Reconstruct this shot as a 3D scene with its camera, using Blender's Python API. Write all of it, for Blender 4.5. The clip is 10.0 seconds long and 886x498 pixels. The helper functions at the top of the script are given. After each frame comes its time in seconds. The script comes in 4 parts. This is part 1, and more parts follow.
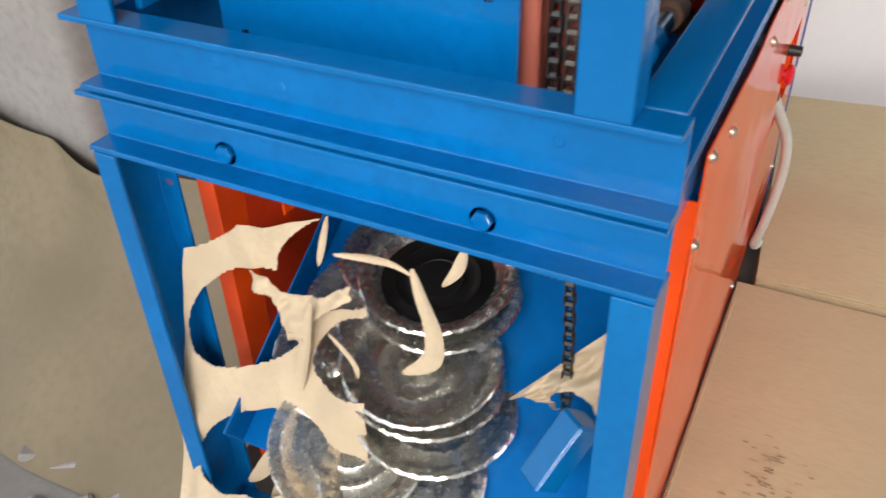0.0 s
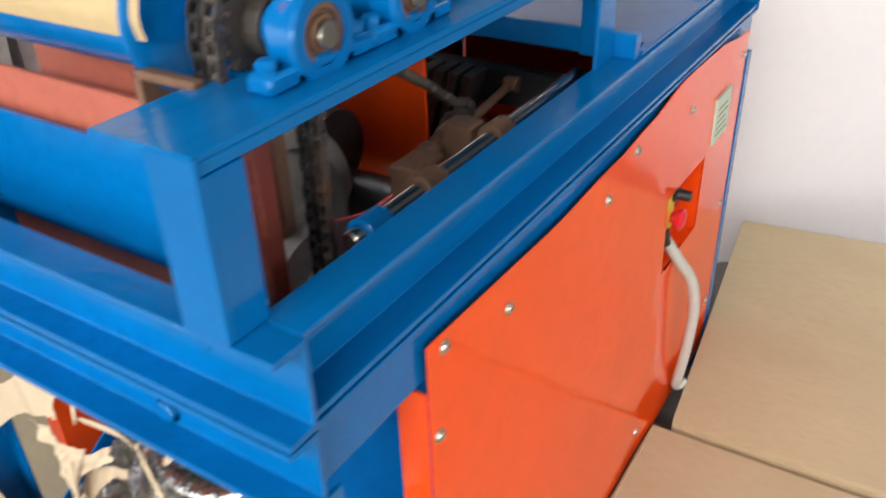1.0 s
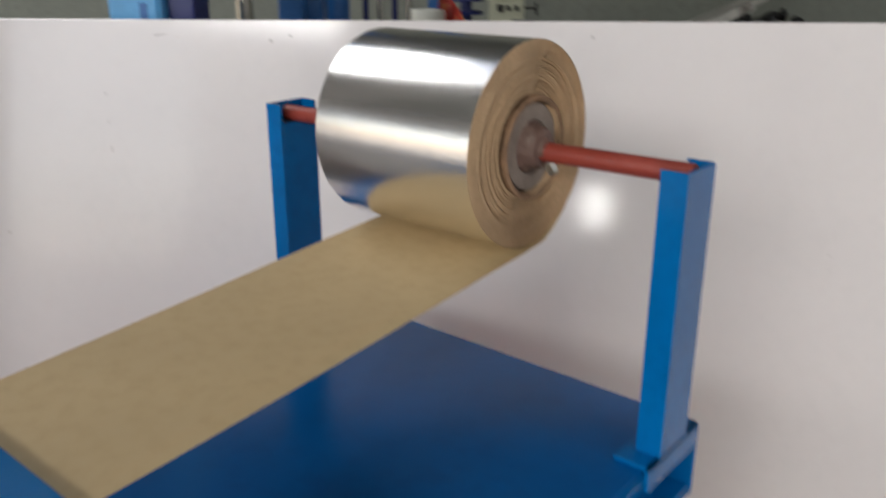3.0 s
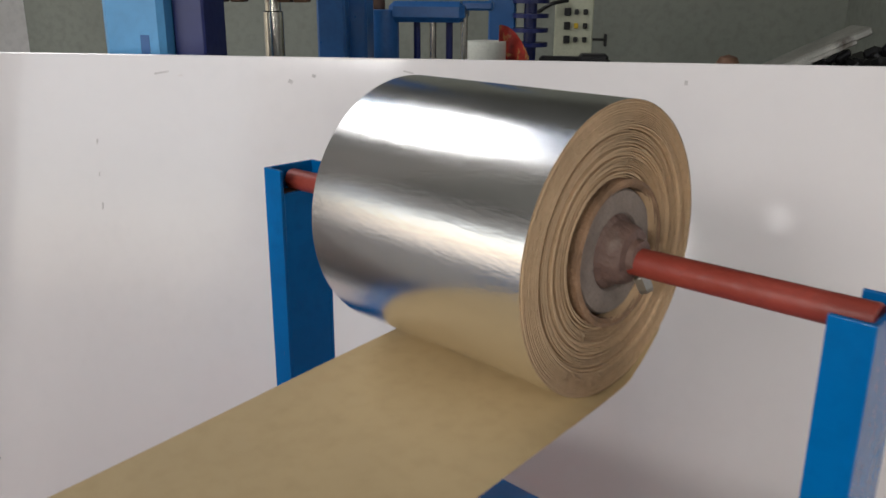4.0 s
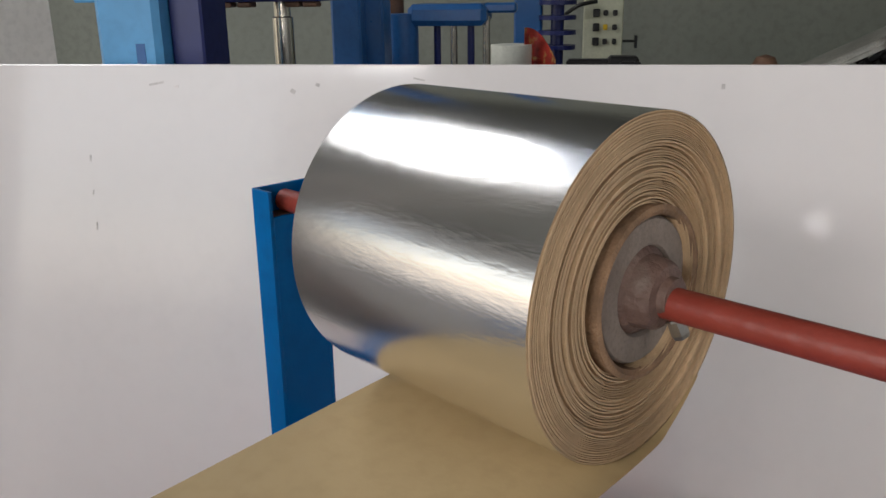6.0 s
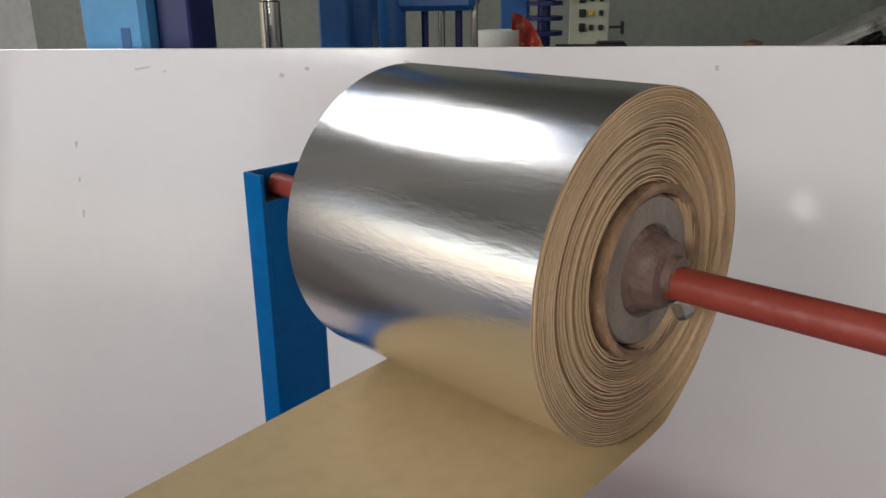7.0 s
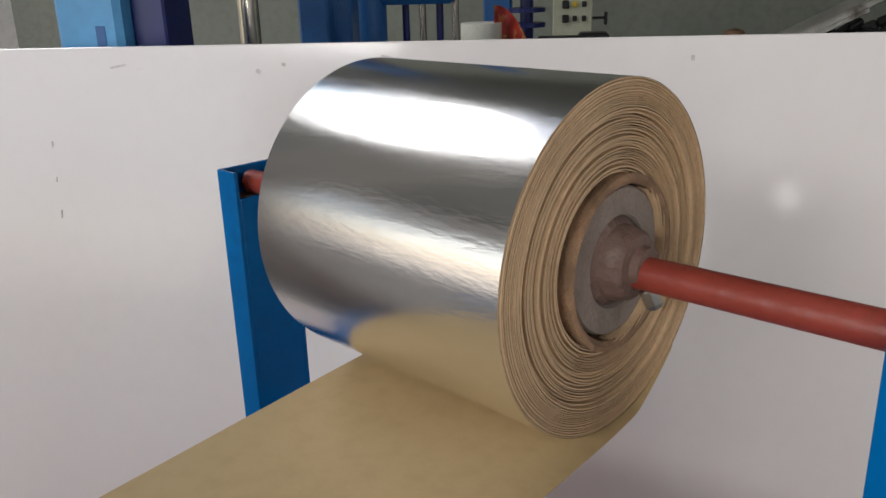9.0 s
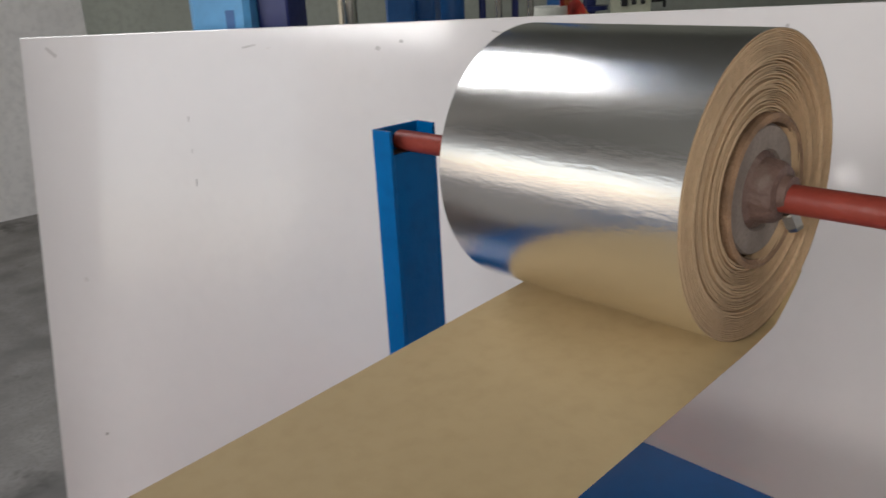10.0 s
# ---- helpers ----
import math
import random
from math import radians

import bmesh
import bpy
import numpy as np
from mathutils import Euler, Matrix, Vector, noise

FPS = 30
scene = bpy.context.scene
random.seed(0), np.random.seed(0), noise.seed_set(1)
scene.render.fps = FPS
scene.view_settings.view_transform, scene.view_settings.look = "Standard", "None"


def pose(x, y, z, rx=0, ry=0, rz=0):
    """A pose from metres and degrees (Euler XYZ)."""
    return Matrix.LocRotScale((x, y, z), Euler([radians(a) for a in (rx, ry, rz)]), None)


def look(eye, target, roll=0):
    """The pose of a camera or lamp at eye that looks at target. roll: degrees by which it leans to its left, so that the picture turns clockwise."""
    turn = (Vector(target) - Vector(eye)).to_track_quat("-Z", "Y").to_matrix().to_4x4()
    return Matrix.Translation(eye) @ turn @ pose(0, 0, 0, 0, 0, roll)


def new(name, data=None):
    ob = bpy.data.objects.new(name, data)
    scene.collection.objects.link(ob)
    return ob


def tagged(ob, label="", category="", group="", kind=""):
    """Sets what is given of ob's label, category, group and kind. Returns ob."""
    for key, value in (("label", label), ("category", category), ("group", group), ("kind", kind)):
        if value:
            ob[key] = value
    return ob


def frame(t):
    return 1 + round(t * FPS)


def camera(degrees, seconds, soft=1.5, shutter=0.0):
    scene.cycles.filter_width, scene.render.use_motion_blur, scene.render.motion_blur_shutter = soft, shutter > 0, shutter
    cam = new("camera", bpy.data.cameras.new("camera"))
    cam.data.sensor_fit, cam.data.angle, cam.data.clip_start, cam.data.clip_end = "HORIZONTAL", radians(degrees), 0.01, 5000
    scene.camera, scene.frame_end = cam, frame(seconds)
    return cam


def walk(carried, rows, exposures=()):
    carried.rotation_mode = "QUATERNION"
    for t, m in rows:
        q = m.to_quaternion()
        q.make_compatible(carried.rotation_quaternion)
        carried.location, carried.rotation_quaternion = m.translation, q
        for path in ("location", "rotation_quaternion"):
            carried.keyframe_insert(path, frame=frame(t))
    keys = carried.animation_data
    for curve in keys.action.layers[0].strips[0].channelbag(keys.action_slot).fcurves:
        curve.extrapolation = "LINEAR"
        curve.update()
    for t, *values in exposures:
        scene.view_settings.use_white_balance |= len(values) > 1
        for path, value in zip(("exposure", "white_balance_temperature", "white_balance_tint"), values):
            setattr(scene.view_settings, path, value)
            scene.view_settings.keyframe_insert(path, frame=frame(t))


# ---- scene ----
cam = camera(55.9, 10.0, soft=1.5, shutter=0.4)
PATH = [
    (0, (0.032, 0.026, 1.107), (-0.721, 1.449, -0.08), -1.9),
    (0.5, (0.128, 0.092, 1.141), (-0.664, 1.511, -0.025), -2.4),
    (1, (0.254, 0.252, 1.157), (-0.684, 1.679, 0.117), -2.1),
    (1.5, (0.29, 0.381, 1.178), (-0.671, 1.815, 0.169), -1.0),
    (2, (0.248, 0.597, 1.184), (-0.712, 2.108, 0.294), -0.3),
    (2.5, (0.23, 0.763, 1.231), (-0.739, 2.314, 0.421), 0.1),
    (2.8, (0.226, 0.878, 1.271), (-0.844, 2.392, 0.521), -0.2),
    (3, (0.224, 0.953, 1.3), (-0.982, 2.404, 0.636), 0.1),
    (3.2, (0.219, 1.008, 1.301), (-1.109, 2.373, 0.69), 0.4),
    (4.3, (0.033, 1.203, 1.294), (-1.286, 2.582, 0.696), 0.3),
    (4.5, (0.034, 1.223, 1.3), (-1.291, 2.607, 0.726), 0.3),
    (5, (0.027, 1.234, 1.292), (-1.335, 2.581, 0.715), -0.3),
    (5.2, (0.024, 1.228, 1.291), (-1.353, 2.554, 0.702), -0.6),
    (6.3, (0.011, 1.243, 1.286), (-1.367, 2.562, 0.687), -0.8),
    (6.5, (0.007, 1.243, 1.281), (-1.361, 2.569, 0.674), -0.9),
    (7, (0.006, 1.239, 1.282), (-1.344, 2.578, 0.661), -0.9),
    (7.5, (0.013, 1.247, 1.28), (-1.326, 2.591, 0.646), -1.0),
    (8, (0.009, 1.247, 1.278), (-1.318, 2.6, 0.639), -1.2),
    (8.5, (0.015, 1.247, 1.282), (-1.31, 2.603, 0.645), -1.3),
    (9, (0.014, 1.248, 1.282), (-1.316, 2.599, 0.646), -1.7),
    (9.3, (0.006, 1.219, 1.277), (-1.317, 2.563, 0.653), -1.5),
    (9.5, (0.0, 1.185, 1.27), (-1.315, 2.536, 0.649), -1.6),
    (9.7, (0.002, 1.15, 1.261), (-1.33, 2.491, 0.639), -1.8),
    (10, (0.018, 1.121, 1.275), (-1.377, 2.397, 0.623), -3.1),
]
EXPOSURES = [(0.0, 0.54), (1.0, 0.77), (1.6, 0.72), (2.0, 0.36), (2.6, -0.02), (3.2, -0.1), (4.5, -0.19), (10.0, -0.2)]
walk(cam, [(t, look(eye, target, roll)) for t, eye, target, roll in PATH], EXPOSURES)

# ---- world and light ----
world = bpy.data.worlds.new("sky")
scene.world = world
world.use_nodes = True
wn = world.node_tree.nodes
sky = wn.new("ShaderNodeTexSky")
sky.sky_type, sky.sun_disc = "NISHITA", False
sky.sun_elevation, sky.sun_rotation = radians(48), radians(200)
wn["Background"].inputs[1].default_value = 0.12
world.node_tree.links.new(sky.outputs[0], wn["Background"].inputs[0])


def area(name, eye, target, sx, sy, power, colour=(1, 1, 1)):
    data = bpy.data.lights.new(name, "AREA")
    data.shape, data.size, data.size_y, data.energy, data.color = "RECTANGLE", sx, sy, power, colour
    ob = new(name, data)
    ob.matrix_world = look(eye, target)
    return ob


# Main lamp, added high in front where the board does not mirror it.
area("added_front_key", (0.2, -2.5, 2.68), (-0.2, 1.2, 0.9), 2.6, 0.62, 94, (1.0, 0.98, 0.95))
# Added low lamp that brightens what the middle of the roll reflects.
area("added_roll_fill", (-3.7, -2.62, 1.0), (-3.7, 0.0, 0.8), 2.3, 1.9, 10, (1.0, 0.93, 0.9))
area("front_window_daylight", (-0.75, -2.56, 1.45), (-0.75, 1.0, 1.35), 2.4, 1.4, 12, (1.0, 0.975, 0.96))
area("skylight", (-2.3, 1.3, 3.12), (-2.3, 1.31, 0.0), 0.9, 1.5, 32, (1.0, 1.0, 0.99))
# East fill lamp, invented to light the right panel and the cartons.
area("added_east_fill", (2.78, 1.75, 2.15), (-0.1, 1.4, 0.7), 1.5, 0.9, 19, (0.98, 0.98, 1.0))
area("low_window_daylight", (0.74, -2.58, 0.56), (0.2, 1.5, 0.9), 0.38, 0.46, 10, (1.0, 0.98, 0.94))
area("south_vent_daylight", (1.88, -2.58, 1.45), (-0.2, 1.8, 0.9), 0.40, 0.42, 7, (1.0, 0.98, 0.94))
area("east_window_daylight", (2.82, -1.10, 1.15), (-0.4, 2.0, 0.9), 0.20, 0.26, 4.5, (1.0, 0.99, 0.96))
area("east_low_daylight", (2.82, -2.13, 0.72), (-0.4, 2.0, 0.8), 0.38, 0.38, 11, (1.0, 0.98, 0.94))
area("east_vent_daylight", (2.82, -0.22, 1.32), (-0.4, 2.0, 1.0), 0.06, 0.07, 0.4, (1.0, 0.99, 0.96))
# Broad dim lamp added on the west, mirrored by the roll's front.
area("added_west_fill", (-4.98, -0.7, 1.5), (0.0, -0.7, 1.5), 3.6, 2.2, 6, (1.0, 0.96, 0.94))


# ---- materials ----
def material(name, colour, rough=0.5, metal=0.0, vary=0.15, scale=8.0, bump=0.0, bump_scale=60.0, dirt=None, dirt_amount=0.0, dirt_scale=4.0, coat=0.0, stretch=(1, 1, 1), fine=0.06, spec=0.5):
    m = bpy.data.materials.new(name)
    m.use_nodes = True
    n, l = m.node_tree.nodes, m.node_tree.links
    b = n["Principled BSDF"]
    co = n.new("ShaderNodeTexCoord")
    mp = n.new("ShaderNodeMapping")
    mp.inputs["Scale"].default_value = stretch
    l.new(co.outputs["Object"], mp.inputs[0])

    def noise_tex(sc, detail=4.0):
        t = n.new("ShaderNodeTexNoise")
        t.inputs["Scale"].default_value, t.inputs["Detail"].default_value = sc, detail
        l.new(mp.outputs[0], t.inputs["Vector"])
        return t

    def mix(f, a, c):
        x = n.new("ShaderNodeMix")
        x.data_type = "RGBA"
        for sock, v in ((x.inputs[0], f), (x.inputs[6], a), (x.inputs[7], c)):
            if hasattr(v, "is_output"):
                l.new(v, sock)
            else:
                sock.default_value = v
        return x.outputs[2]

    def ramp(src, lo, hi):
        r = n.new("ShaderNodeMapRange")
        r.inputs[1].default_value, r.inputs[2].default_value = lo, hi
        l.new(src, r.inputs[0])
        return r.outputs[0]

    c0 = (*[max(0, c * (1 - vary)) for c in colour], 1)
    c1 = (*[min(1, c * (1 + vary)) for c in colour], 1)
    big = noise_tex(scale)
    out = mix(ramp(big.outputs[0], 0.3, 0.7), c0, c1)
    small = noise_tex(scale * 14, 3.0)
    out = mix(ramp(small.outputs[0], 0.45, 0.9), out, (*[c * (1 - 3 * fine) for c in colour], 1))
    if dirt:
        d = noise_tex(dirt_scale, 8.0)
        out = mix(ramp(d.outputs[0], 0.72 - 0.3 * dirt_amount, 0.86 - 0.3 * dirt_amount), out, (*dirt, 1))
    l.new(out, b.inputs["Base Color"])
    rr = n.new("ShaderNodeMapRange")
    rr.inputs[3].default_value, rr.inputs[4].default_value = max(0.02, rough * 0.8), min(1, rough * 1.25)
    l.new(small.outputs[0], rr.inputs[0])
    l.new(rr.outputs[0], b.inputs["Roughness"])
    b.inputs["Metallic"].default_value = metal
    b.inputs["Specular IOR Level"].default_value = spec
    b.inputs["Coat Weight"].default_value = coat
    b.inputs["Coat Roughness"].default_value = 0.08
    if bump:
        t = noise_tex(bump_scale, 3.0)
        bp = n.new("ShaderNodeBump")
        bp.inputs["Strength"].default_value, bp.inputs["Distance"].default_value = bump, 0.004
        l.new(t.outputs[0], bp.inputs["Height"])
        l.new(bp.outputs[0], b.inputs["Normal"])
    return m


BLUE = material("blue_enamel", (0.0003, 0.128, 0.385), 0.16, spec=0.36, vary=0.16, scale=5, bump=0.2, bump_scale=60, dirt=(0.25, 0.06, 0.03), dirt_amount=-0.02, dirt_scale=38)
BLUE_BRUSHED = material("brushed_blue_enamel", (0.0003, 0.128, 0.37), 0.15, spec=0.4, vary=0.12, scale=5, bump=0.12, bump_scale=200, stretch=(1, 0.12, 1))
BLUE_SHEET = material("blue_sheet_paint", (0.0004, 0.105, 0.35), 0.2, spec=0.25, vary=0.1, scale=3, bump=0.05, bump_scale=18)
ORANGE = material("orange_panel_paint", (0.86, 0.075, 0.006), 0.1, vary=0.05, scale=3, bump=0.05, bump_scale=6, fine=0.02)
# Darker orange with deep red-brown patches, for sheets inside the frame.
ORANGE_IN = material("dark_orange_inside", (0.6, 0.04, 0.008), 0.3, vary=0.2, scale=4, dirt=(0.12, 0.02, 0.01), dirt_amount=0.25)
SALMON = material("dull_salmon_primer", (0.42, 0.11, 0.07), 0.5, vary=0.15, scale=5, bump=0.1)
OXIDE = material("red_oxide_paint", (0.17, 0.032, 0.02), 0.45, vary=0.25, scale=9, bump=0.2, dirt=(0.1, 0.03, 0.02), dirt_amount=0.2, dirt_scale=10)
ROD = material("red_primer_rod", (0.28, 0.045, 0.03), 0.42, vary=0.2, scale=16, bump=0.25, bump_scale=90, dirt=(0.05, 0.06, 0.09), dirt_amount=0.12, dirt_scale=14)
STEEL = material("machined_steel", (0.55, 0.53, 0.47), 0.22, 1.0, vary=0.15, scale=20)
ZINC = material("zinc_screw", (0.6, 0.58, 0.52), 0.3, 1.0, vary=0.15, scale=60)
DIRTY = material("oily_iron", (0.085, 0.07, 0.06), 0.45, 0.5, vary=0.4, scale=14, bump=0.4, dirt=(0.14, 0.07, 0.035), dirt_amount=0.4, dirt_scale=12)
RUST = material("rusty_brown_iron", (0.17, 0.09, 0.055), 0.6, 0.2, vary=0.35, scale=18, bump=0.4, dirt=(0.05, 0.035, 0.03), dirt_amount=0.3, dirt_scale=14)
BOSS = material("rusty_red_boss", (0.155, 0.092, 0.072), 0.6, 0.1, vary=0.3, scale=40, bump=0.6, bump_scale=160, dirt=(0.22, 0.17, 0.14), dirt_amount=0.5, dirt_scale=30)
DUSTY = material("dusty_grey_iron", (0.25, 0.2, 0.165), 0.7, 0.1, vary=0.2, scale=30, bump=0.5, bump_scale=120, dirt=(0.14, 0.06, 0.045), dirt_amount=0.3, dirt_scale=25)
CASTGREY = material("worn_grey_casting", (0.42, 0.41, 0.37), 0.45, 0.6, vary=0.25, scale=12, bump=0.3, dirt=(0.08, 0.06, 0.045), dirt_amount=0.35, dirt_scale=9)
BLACK = material("black_oily_iron", (0.018, 0.016, 0.016), 0.4, 0.2, vary=0.4, scale=12, bump=0.3)
KRAFT = material("kraft_paper", (0.48, 0.352, 0.182), 0.62, vary=0.06, scale=5, bump=0.04, bump_scale=220, fine=0.03)
SCRAP = material("crumpled_kraft_waste", (0.55, 0.43, 0.29), 0.65, vary=0.12, scale=9, bump=0.25, bump_scale=25, fine=0.03)
KRAFT_EDGE = material("wound_paper_edge", (0.60, 0.42, 0.25), 0.75, vary=0.15, scale=14, bump=0.3, bump_scale=240)
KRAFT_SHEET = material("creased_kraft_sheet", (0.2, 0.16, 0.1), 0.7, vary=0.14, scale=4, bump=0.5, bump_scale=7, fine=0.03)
CARTON = material("corrugated_cardboard", (0.5, 0.39, 0.24), 0.75, vary=0.06, scale=3, bump=0.08, bump_scale=60, dirt=(0.4, 0.31, 0.19), dirt_amount=0.05, stretch=(1, 3, 1), fine=0.03)
INK = material("faded_brown_print", (0.3, 0.22, 0.13), 0.8, vary=0.3, scale=40)
CORE = material("brown_core_board", (0.27, 0.16, 0.09), 0.8, vary=0.4, scale=50, bump=0.6, bump_scale=160)
FOIL = material("silver_film", (0.93, 0.91, 0.89), 0.2, 1.0, vary=0.05, scale=6, bump=0.04, bump_scale=280, stretch=(0.35, 1.4, 1.4), fine=0.01)
FOIL_PLATE = material("silver_plate_film", (0.96, 0.93, 0.87), 0.26, 1.0, vary=0.05, scale=9, bump=0.35, bump_scale=30, fine=0.02)
# Black for the inner rings of the top plate.
FOIL_DARK = material("black_plate_centre", (0.012, 0.011, 0.011), 0.3, vary=0.3, scale=10)
BOARD = material("white_laminate", (0.8, 0.765, 0.762), 0.095, vary=0.02, scale=3, bump=0.02, bump_scale=4, dirt=(0.66, 0.6, 0.56), dirt_amount=-0.15, dirt_scale=5, fine=0.01)
SMUDGE = material("grey_smudge", (0.6, 0.565, 0.555), 0.6, vary=0.3, scale=50)
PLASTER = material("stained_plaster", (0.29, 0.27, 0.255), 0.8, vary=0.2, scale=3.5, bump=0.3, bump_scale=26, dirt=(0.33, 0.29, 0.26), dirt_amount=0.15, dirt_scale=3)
WALLPAINT = material("pale_green_wall", (0.28, 0.295, 0.255), 0.7, vary=0.1, scale=2, bump=0.1, bump_scale=20, dirt=(0.2, 0.19, 0.16), dirt_amount=0.2, dirt_scale=3)
CONCRETE = material("dark_concrete", (0.24, 0.225, 0.21), 0.75, vary=0.3, scale=5, bump=0.4, bump_scale=40, dirt=(0.04, 0.035, 0.03), dirt_amount=0.3)
# White of the unseen walls, raised so the silver roll mirrors brighter surroundings.
WALLWHITE = material("bright_bounce_wall", (0.8, 0.77, 0.75), 0.8, vary=0.08, scale=2, dirt=(0.6, 0.56, 0.52), dirt_amount=0.1, dirt_scale=2)
# Added ceiling out of view, kept dark so the roll's top mirrors dark.
CEIL = material("dark_unseen_ceiling", (0.2, 0.205, 0.19), 0.85, vary=0.1, scale=3)
PRESS_LIGHT = material("light_blue_press_paint", (0.09, 0.33, 0.62), 0.35, vary=0.2, scale=6, dirt=(0.03, 0.14, 0.2), dirt_amount=0.05, dirt_scale=8)
PRESS_BLUE = material("press_blue_paint", (0.02, 0.11, 0.32), 0.3, vary=0.25, scale=6, dirt=(0.01, 0.03, 0.08), dirt_amount=0.1)
PRESS_NAVY = material("navy_paint_and_shade", (0.006, 0.014, 0.11), 0.35, vary=0.2, scale=6)
GREY_HOSE = material("grey_conduit", (0.5, 0.5, 0.46), 0.5, vary=0.06, scale=20)
YELLOW = material("yellow_plate", (0.75, 0.5, 0.02), 0.4)
REDPLASTIC = material("red_button_plastic", (0.7, 0.01, 0.03), 0.3)
BLACKPLASTIC = material("black_plastic", (0.015, 0.015, 0.016), 0.4)
STICKER = material("pale_green_sticker", (0.5, 0.62, 0.5), 0.5, vary=0.05)
CREAM = material("cream_cabinet_paint", (0.55, 0.56, 0.42), 0.5, vary=0.1)
WHITEPAPER = material("white_paper_roll", (0.75, 0.76, 0.68), 0.7, vary=0.05)
REDPRINT = material("red_printed_film", (0.4, 0.04, 0.03), 0.4, vary=0.7, scale=24, dirt=(0.5, 0.36, 0.12), dirt_amount=0.55, dirt_scale=40)


# ---- building helpers ----
def thing(name, loc, label, category, group="", kind=""):
    ob = new(name)
    ob.location = loc
    return tagged(ob, label, category, group, kind)


def part(name, bm, mat, parent=None, label="", smooth=False):
    mesh = bpy.data.meshes.new(name)
    bmesh.ops.recalc_face_normals(bm, faces=bm.faces[:])
    bm.to_mesh(mesh)
    bm.free()
    mats = mat if isinstance(mat, (list, tuple)) else [mat]
    for m in mats:
        mesh.materials.append(m)
    if smooth:
        mesh.polygons.foreach_set("use_smooth", [True] * len(mesh.polygons))
        mesh.set_sharp_from_angle(angle=radians(38))
    ob = new(name, mesh)
    if parent is not None:
        ob.parent = parent
        if parent.type == "EMPTY":
            ob.matrix_parent_inverse = Matrix.Translation(parent.location).inverted()
    return tagged(ob, label)


def single(name, bm, mat, label, category, group="", kind="", smooth=False):
    return tagged(part(name, bm, mat, None, "", smooth), label, category, group, kind)


def box(bm, x0, x1, y0, y1, z0, z1, bevel=0.002, m=None, mat=0):
    vs = bmesh.ops.create_cube(bm, size=1.0)["verts"]
    for v in vs:
        v.co = Vector(((x0 + x1) / 2 + v.co.x * (x1 - x0), (y0 + y1) / 2 + v.co.y * (y1 - y0), (z0 + z1) / 2 + v.co.z * (z1 - z0)))
    faces = list({f for v in vs for f in v.link_faces})
    if bevel:
        edges = list({e for v in vs for e in v.link_edges})
        got = bmesh.ops.bevel(bm, geom=edges, offset=bevel, segments=1, affect="EDGES", profile=0.5)
        vs = list({v for f in got["faces"] for v in f.verts} | {v for v in vs if v.is_valid})
        faces = list({f for v in vs for f in v.link_faces})
    for f in faces:
        f.material_index = mat
    if m is not None:
        bmesh.ops.transform(bm, matrix=m, verts=vs)
    return bm


def boxes(*rows, bevel=0.002, m=None):
    bm = bmesh.new()
    for r in rows:
        box(bm, *r, bevel=bevel, m=m)
    return bm


def frame_of(p0, p1):
    d = (Vector(p1) - Vector(p0))
    return Matrix.Translation(p0) @ d.to_track_quat("Z", "Y").to_matrix().to_4x4(), d.length


def lathe(bm, profile, p0, p1, seg=32, closed=False):
    """Turns (distance along p0-p1, radius) rows round that line."""
    m, _ = frame_of(p0, p1)
    rings = []
    for a, r in profile:
        if r < 1e-6:
            rings.append([bm.verts.new(m @ Vector((0, 0, a)))])
        else:
            rings.append([bm.verts.new(m @ Vector((r * math.cos(2 * math.pi * k / seg), r * math.sin(2 * math.pi * k / seg), a))) for k in range(seg)])
    pairs = list(zip(rings, rings[1:])) + ([(rings[-1], rings[0])] if closed else [])
    for a, b in pairs:
        for k in range(seg):
            k2 = (k + 1) % seg
            if len(a) == 1 and len(b) == 1:
                continue
            if len(a) == 1:
                bm.faces.new((a[0], b[k2], b[k]))
            elif len(b) == 1:
                bm.faces.new((a[k], a[k2], b[0]))
            else:
                bm.faces.new((a[k], a[k2], b[k2], b[k]))
    return bm


def rod(bm, p0, p1, r, seg=20, bevel=0.001):
    _, n = frame_of(p0, p1)
    return lathe(bm, [(0, 0), (0, r - bevel), (bevel, r), (n - bevel, r), (n, r - bevel), (n, 0)], p0, p1, seg)


def tube(bm, pts, r, seg=10, rings=0.0):
    """A hose along pts; rings: how far its ribs stand out."""
    pts = [Vector(p) for p in pts]
    loops = []
    for i, p in enumerate(pts):
        d = (pts[min(i + 1, len(pts) - 1)] - pts[max(i - 1, 0)]).normalized()
        q = d.to_track_quat("Z", "Y")
        rr = r + (rings if i % 2 else 0)
        loops.append([bm.verts.new(p + q @ Vector((rr * math.cos(2 * math.pi * k / seg), rr * math.sin(2 * math.pi * k / seg), 0))) for k in range(seg)])
    for a, b in zip(loops, loops[1:]):
        for k in range(seg):
            bm.faces.new((a[k], a[(k + 1) % seg], b[(k + 1) % seg], b[k]))
    bm.faces.new(loops[0][::-1])
    bm.faces.new(loops[-1])
    return bm


def smooth_path(pts, n):
    """n points on a Catmull-Rom curve through pts."""
    p = [Vector(pts[0])] + [Vector(q) for q in pts] + [Vector(pts[-1])]
    out = []
    for i in range(n):
        f = i / (n - 1) * (len(pts) - 1)
        k = min(int(f), len(pts) - 2)
        t = f - k
        a, b, c, d = p[k:k + 4]
        out.append(0.5 * ((2 * b) + (c - a) * t + (2 * a - 5 * b + 4 * c - d) * t * t + (3 * b - a - 3 * c + d) * t ** 3))
    return out


